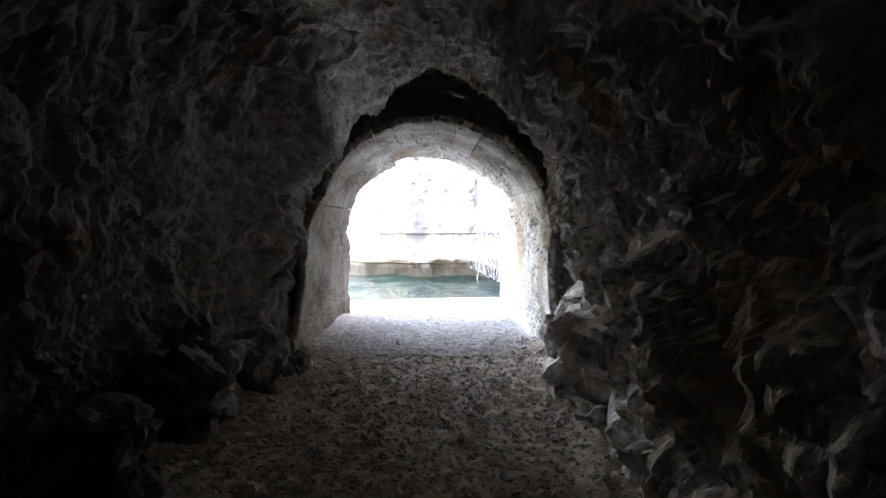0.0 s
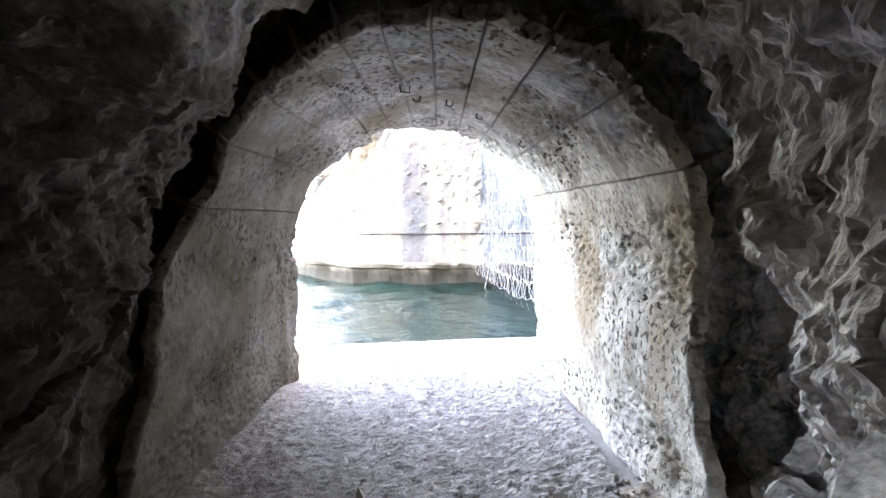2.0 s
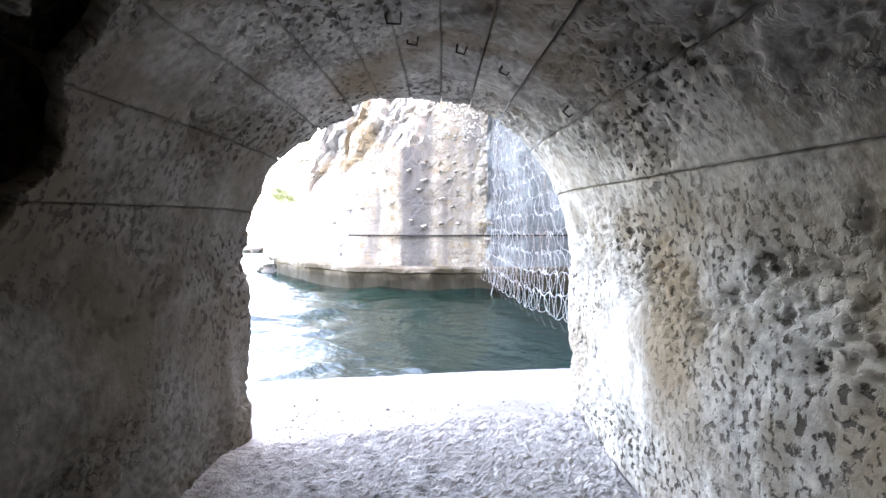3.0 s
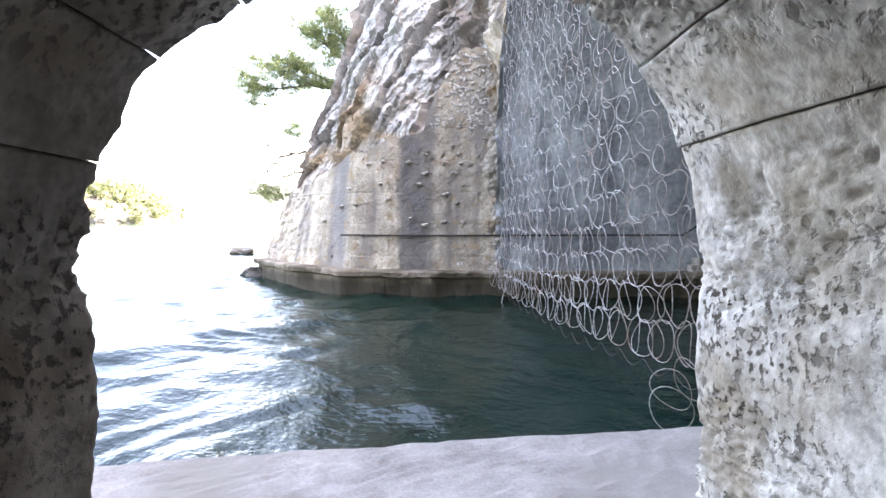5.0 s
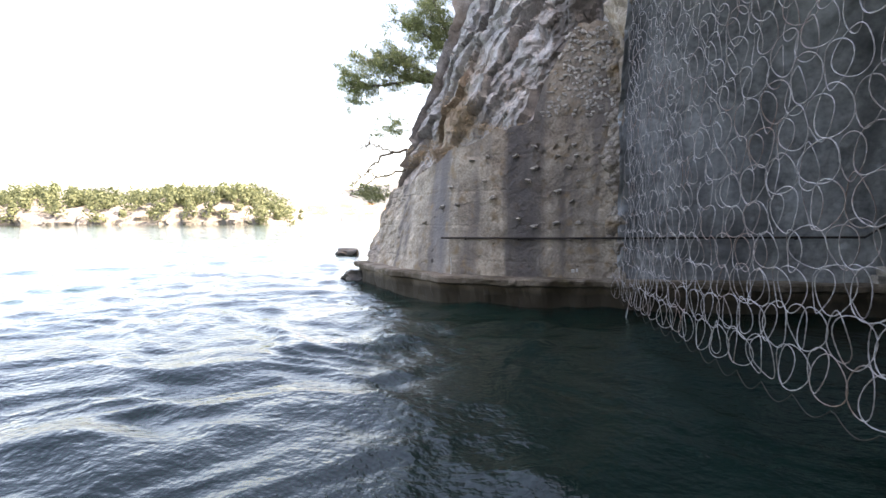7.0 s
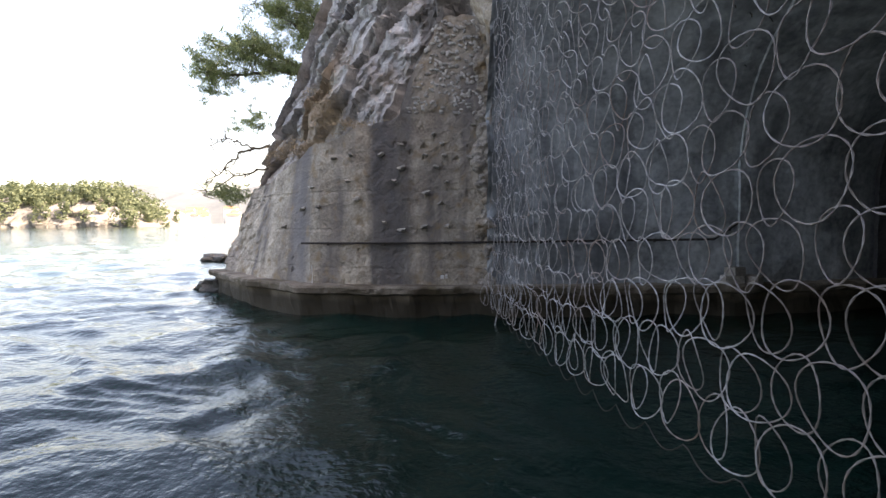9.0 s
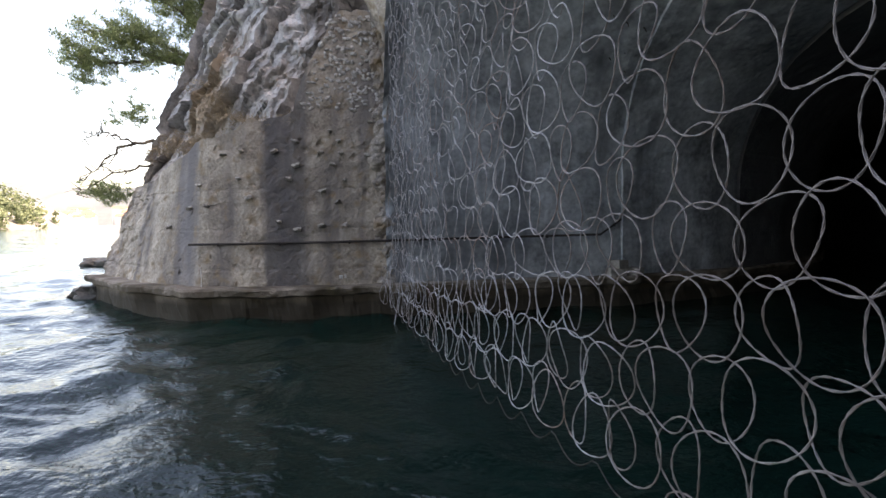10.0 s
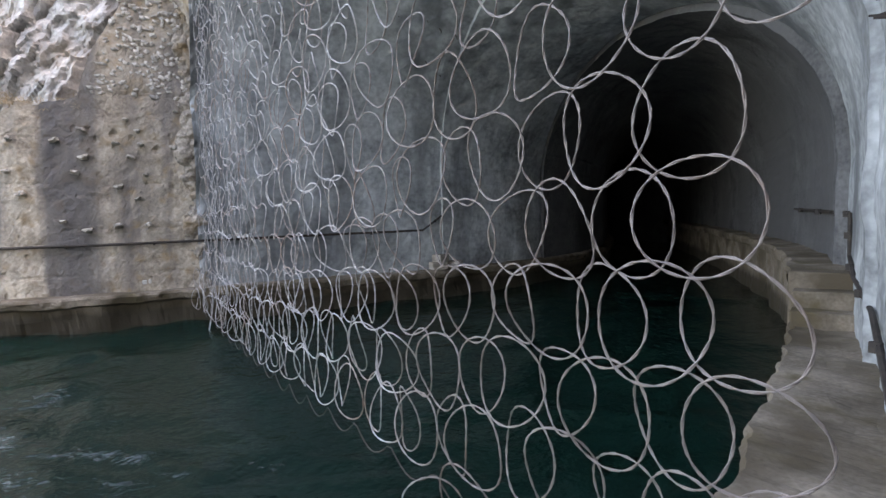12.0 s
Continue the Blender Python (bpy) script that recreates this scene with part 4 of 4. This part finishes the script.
# ---- planting ----
def tuft(verts, polys, c, r, n, length, width, rng, droop=0.0):
    for _ in range(n):
        d = Vector((rng.gauss(0, 1), rng.gauss(0, 1), rng.gauss(0.25 - droop, 0.8))).normalized()
        p = Vector(c) + Vector((rng.gauss(0, r), rng.gauss(0, r), rng.gauss(0, r * 0.55)))
        w = d.orthogonal().normalized() * width
        o = len(verts)
        verts += [tuple(p - w), tuple(p + w), tuple(p + d * length)]
        polys.append((o, o + 1, o + 2))


def pine(name, limbs, label, seed, density=1.0):
    """limbs: polylines with a first radius and how leafy they are."""
    rng = random.Random(seed)
    ob = tagged(new(name), label, "tree")
    verts, polys = [], []
    for k, (pts, r0, leaf) in enumerate(limbs):
        pts = [Vector(p) for p in pts]
        fine = []
        for a, b in zip(pts, pts[1:]):
            for q in range(6):
                fine.append(a.lerp(b, q / 6) + Vector([rng.gauss(0, 0.03) for _ in range(3)]))
        fine.append(pts[-1])
        n = len(fine)
        bm = tube(fine, [r0 * (1 - 0.85 * i / (n - 1)) for i in range(n)], 7)
        for i in range(n // 4, n, 1):
            for _ in range(2):
                d = Vector((rng.gauss(0, 1), rng.gauss(0, 0.8), rng.gauss(0.1, 0.5))).normalized()
                ln = rng.uniform(0.35, 1.2) * (1.1 if leaf else 0.8)
                tip = fine[i] + d * ln
                mid = fine[i].lerp(tip, 0.5) + Vector((0, 0, rng.uniform(-0.08, 0.1)))
                tube([fine[i], mid, tip], [0.018, 0.011, 0.004], 4, bm)
                if leaf:
                    for _ in range(int(6.5 * leaf * density)):
                        c = fine[i].lerp(tip, rng.uniform(0.4, 1.1)) + Vector([rng.gauss(0, 0.17) for _ in range(3)])
                        tuft(verts, polys, c, 0.09, 28, 0.18, 0.013, rng)
        part("trunk" if k == 0 else "limb", bm, BARK, ob)
    if polys:
        me = bpy.data.meshes.new("crown")
        me.from_pydata(verts, [], polys)
        me.materials.append(PINE)
        c = new("crown", me)
        c.parent = ob
    return ob


pine("pine_tree", [([(-2.9, 29.5, 4.7), (-3.7, 29.2, 6.0), (-4.5, 28.8, 6.7), (-5.5, 28.5, 6.9)], 0.16, 0.3),
                   ([(-4.5, 28.8, 6.7), (-5.9, 28.4, 6.8), (-7.3, 28.2, 6.6), (-8.4, 28.0, 6.8)], 0.09, 1.4),
                   ([(-4.7, 28.8, 6.8), (-6.1, 28.2, 7.4), (-7.6, 27.9, 7.5)], 0.07, 1.3),
                   ([(-3.7, 29.2, 6.0), (-4.2, 29.3, 7.8), (-4.7, 29.0, 9.0), (-5.1, 28.8, 10.0)], 0.1, 1.6),
                   ([(-4.2, 29.3, 7.8), (-5.3, 28.6, 8.5), (-6.5, 28.3, 9.1)], 0.07, 1.4),
                   ([(-3.7, 29.2, 6.6), (-3.5, 28.8, 8.2), (-2.9, 28.6, 9.6)], 0.08, 1.2)],
     "green Aleppo pine leaning out from the cliff top", 3, 1.3)
pine("dead_shrub", [([(-5.6, 26.6, 3.9), (-6.4, 26.4, 3.7), (-7.0, 26.3, 3.1), (-7.5, 26.2, 2.7)], 0.05, 0),
                    ([(-6.0, 26.5, 3.8), (-6.7, 26.3, 4.1), (-7.3, 26.2, 3.9)], 0.035, 0),
                    ([(-5.6, 26.5, 3.2), (-6.6, 26.3, 2.9), (-7.6, 26.2, 2.3)], 0.04, 0)],
     "bare grey shrub branches hanging off the cliff edge", 8)


def bush(name, c, r, n, material, label, seed, length=0.15, width=0.014, droop=0.0):
    rng = random.Random(seed)
    verts, polys = [], []
    for _ in range(n):
        tuft(verts, polys, Vector(c) + Vector((rng.gauss(0, r[0]), rng.gauss(0, r[1]), rng.gauss(0, r[2]))), 0.06, 24, length, width, rng, droop)
    me = bpy.data.meshes.new(name)
    me.from_pydata(verts, [], polys)
    me.materials.append(material)
    return tagged(new(name, me), label, "shrub")


bush("shrub", (-6.9, 26.4, 2.35), (0.35, 0.2, 0.14), 60, PINE, "dark green shrub clinging to the cliff edge", 21)
bush("shrub", (-6.2, 26.7, 4.7), (0.3, 0.2, 0.2), 45, PINE, "small green shrub on the cliff edge", 22)
bush("dry_shrub", (-3.5, 23.0, 3.3), (0.5, 0.12, 0.12), 60, DRY, "brown dry grass on the wall's broken top", 23, 0.2, 0.006, 0.2)
bush("dry_shrub", (-3.1, 23.35, 4.3), (0.2, 0.12, 0.35), 40, DRY, "brown dry growth hanging on the cliff", 24, 0.2, 0.006, 0.5)
bush("dry_shrub", (-1.8, 21.9, 3.75), (0.5, 0.1, 0.06), 40, DRY, "dry grass tufts along the wall top", 25, 0.14, 0.005)

# ---- far shore ----
def islet():
    bm = stone(5, 1.4, 1.0, 0.7, 0.5, 3)
    ob = finish("rock", bm, DARKROCK)
    ob.location = (-12.7, 38.8, WATER_LEVEL + 0.05)
    tagged(ob, "low dark rock standing out of the sea", "rock")
    bm = stone(9, 1.8, 1.4, 0.7, 0.5, 3)
    ob = finish("rock", bm, DARKROCK)
    ob.location = (-6.95, 26.05, WATER_LEVEL + 0.1)
    tagged(ob, "low wet rock at the foot of the cliff", "rock")


islet()


def shore_height(f, x):
    return 15.5 * min(1, (1 - f) * 7) ** 0.6 * (0.9 + 0.4 * fbm((x * 0.02, 0, 0), 3))


def headland():
    ns, nz = 200, 30
    P = np.zeros((ns, nz, 3))
    rng = random.Random(9)
    verts, polys = [], []
    for i in range(ns):
        f = i / (ns - 1)
        x, y = -330 + 188 * f, 215 + 50 * f
        h = shore_height(f, x)
        for j in range(nz):
            w = j / (nz - 1)
            z = -1.5 + h * min(1, w * 1.6) ** 0.8
            P[i, j] = x, y + 60 * w ** 2 + 5 * fbm((x, z, 0), 5, 0.09) + 3 * (0.4 - cells((x, y, z), 0.2)), z
    ob = grid_mesh("backdrop_headland", P, SHORE, smooth=False)
    tagged(ob, "low pale rocky headland across the water", "headland", kind="structure")
    # crowns of the wood on it: many small leaf clumps
    for k in range(620):
        f = rng.random() ** 0.8
        x = -330 + 188 * f
        w = rng.uniform(0.05, 0.8)
        h = shore_height(f, x)
        y = 215 + 50 * f + 60 * w ** 2
        z = -1.5 + h * min(1, w * 1.6) ** 0.8
        if w < 0.42 and rng.random() < 0.86:
            continue
        R, H = rng.uniform(1.8, 4.4), rng.uniform(3.5, 9.5)
        for _ in range(70):
            d = Vector((rng.gauss(0, 1), rng.gauss(0, 1), rng.gauss(0, 1))).normalized()
            c = Vector((x, y - 1.5, z + H * 0.5)) + Vector((d.x * R, d.y * R, d.z * H * 0.6)) * rng.uniform(0.55, 1.0)
            n1 = d.orthogonal().normalized() * rng.uniform(0.4, 0.9)
            n2 = d.cross(n1) * rng.uniform(0.5, 1.0)
            o = len(verts)
            verts += [tuple(c - n1), tuple(c + n2), tuple(c + n1), tuple(c - n2 + d * 0.4)]
            polys.append((o, o + 1, o + 2, o + 3))
    me = bpy.data.meshes.new("woods")
    me.from_pydata(verts, [], polys)
    me.materials.append(WOODS)
    tagged(new("woods", me), "sunlit green pine wood covering the far headland", "trees", kind="stuff")


headland()


def far_hills():
    P = np.zeros((80, 12, 3))
    for i in range(80):
        f = i / 79
        x = -1500 + 1400 * f
        h = 95 + 30 * fbm((x * 0.004, 0, 0), 4)
        for j in range(12):
            w = j / 11
            P[i, j] = x, 1150 + 300 * w, -2 + h * w ** 0.7
    ob = grid_mesh("backdrop_hill", P, HILL)
    tagged(ob, "hazy grey-green hill beyond the bay", "hill", kind="structure")
    rng = random.Random(31)
    for k in range(26):
        x, y = rng.uniform(-440, -250), rng.uniform(800, 900)
        w, d, h = rng.uniform(9, 16), rng.uniform(8, 12), rng.uniform(6, 11)
        z = -1 + 0.22 * max(0, y - 800) * rng.uniform(0.5, 1)
        house = tagged(new("house"), "small pale house with a red-brown roof by the bay", "house", "houses of the far town")
        bm = bmesh.new()
        box(bm, x, x + w, y, y + d, z - 20, z + h)
        part("wall", bm, WHITE, house)
        bm = bmesh.new()
        v = [bm.verts.new(c) for c in ((x - 0.5, y - 0.5, z + h), (x + w + 0.5, y - 0.5, z + h), (x + w + 0.5, y + d + 0.5, z + h), (x - 0.5, y + d + 0.5, z + h), (x - 0.5, y + d / 2, z + h + 3), (x + w + 0.5, y + d / 2, z + h + 3))]
        for q in ((0, 1, 5, 4), (2, 3, 4, 5), (0, 4, 3), (1, 2, 5), (3, 2, 1, 0)):
            bm.faces.new([v[a] for a in q])
        part("roof", bm, ROOF, house)


far_hills()
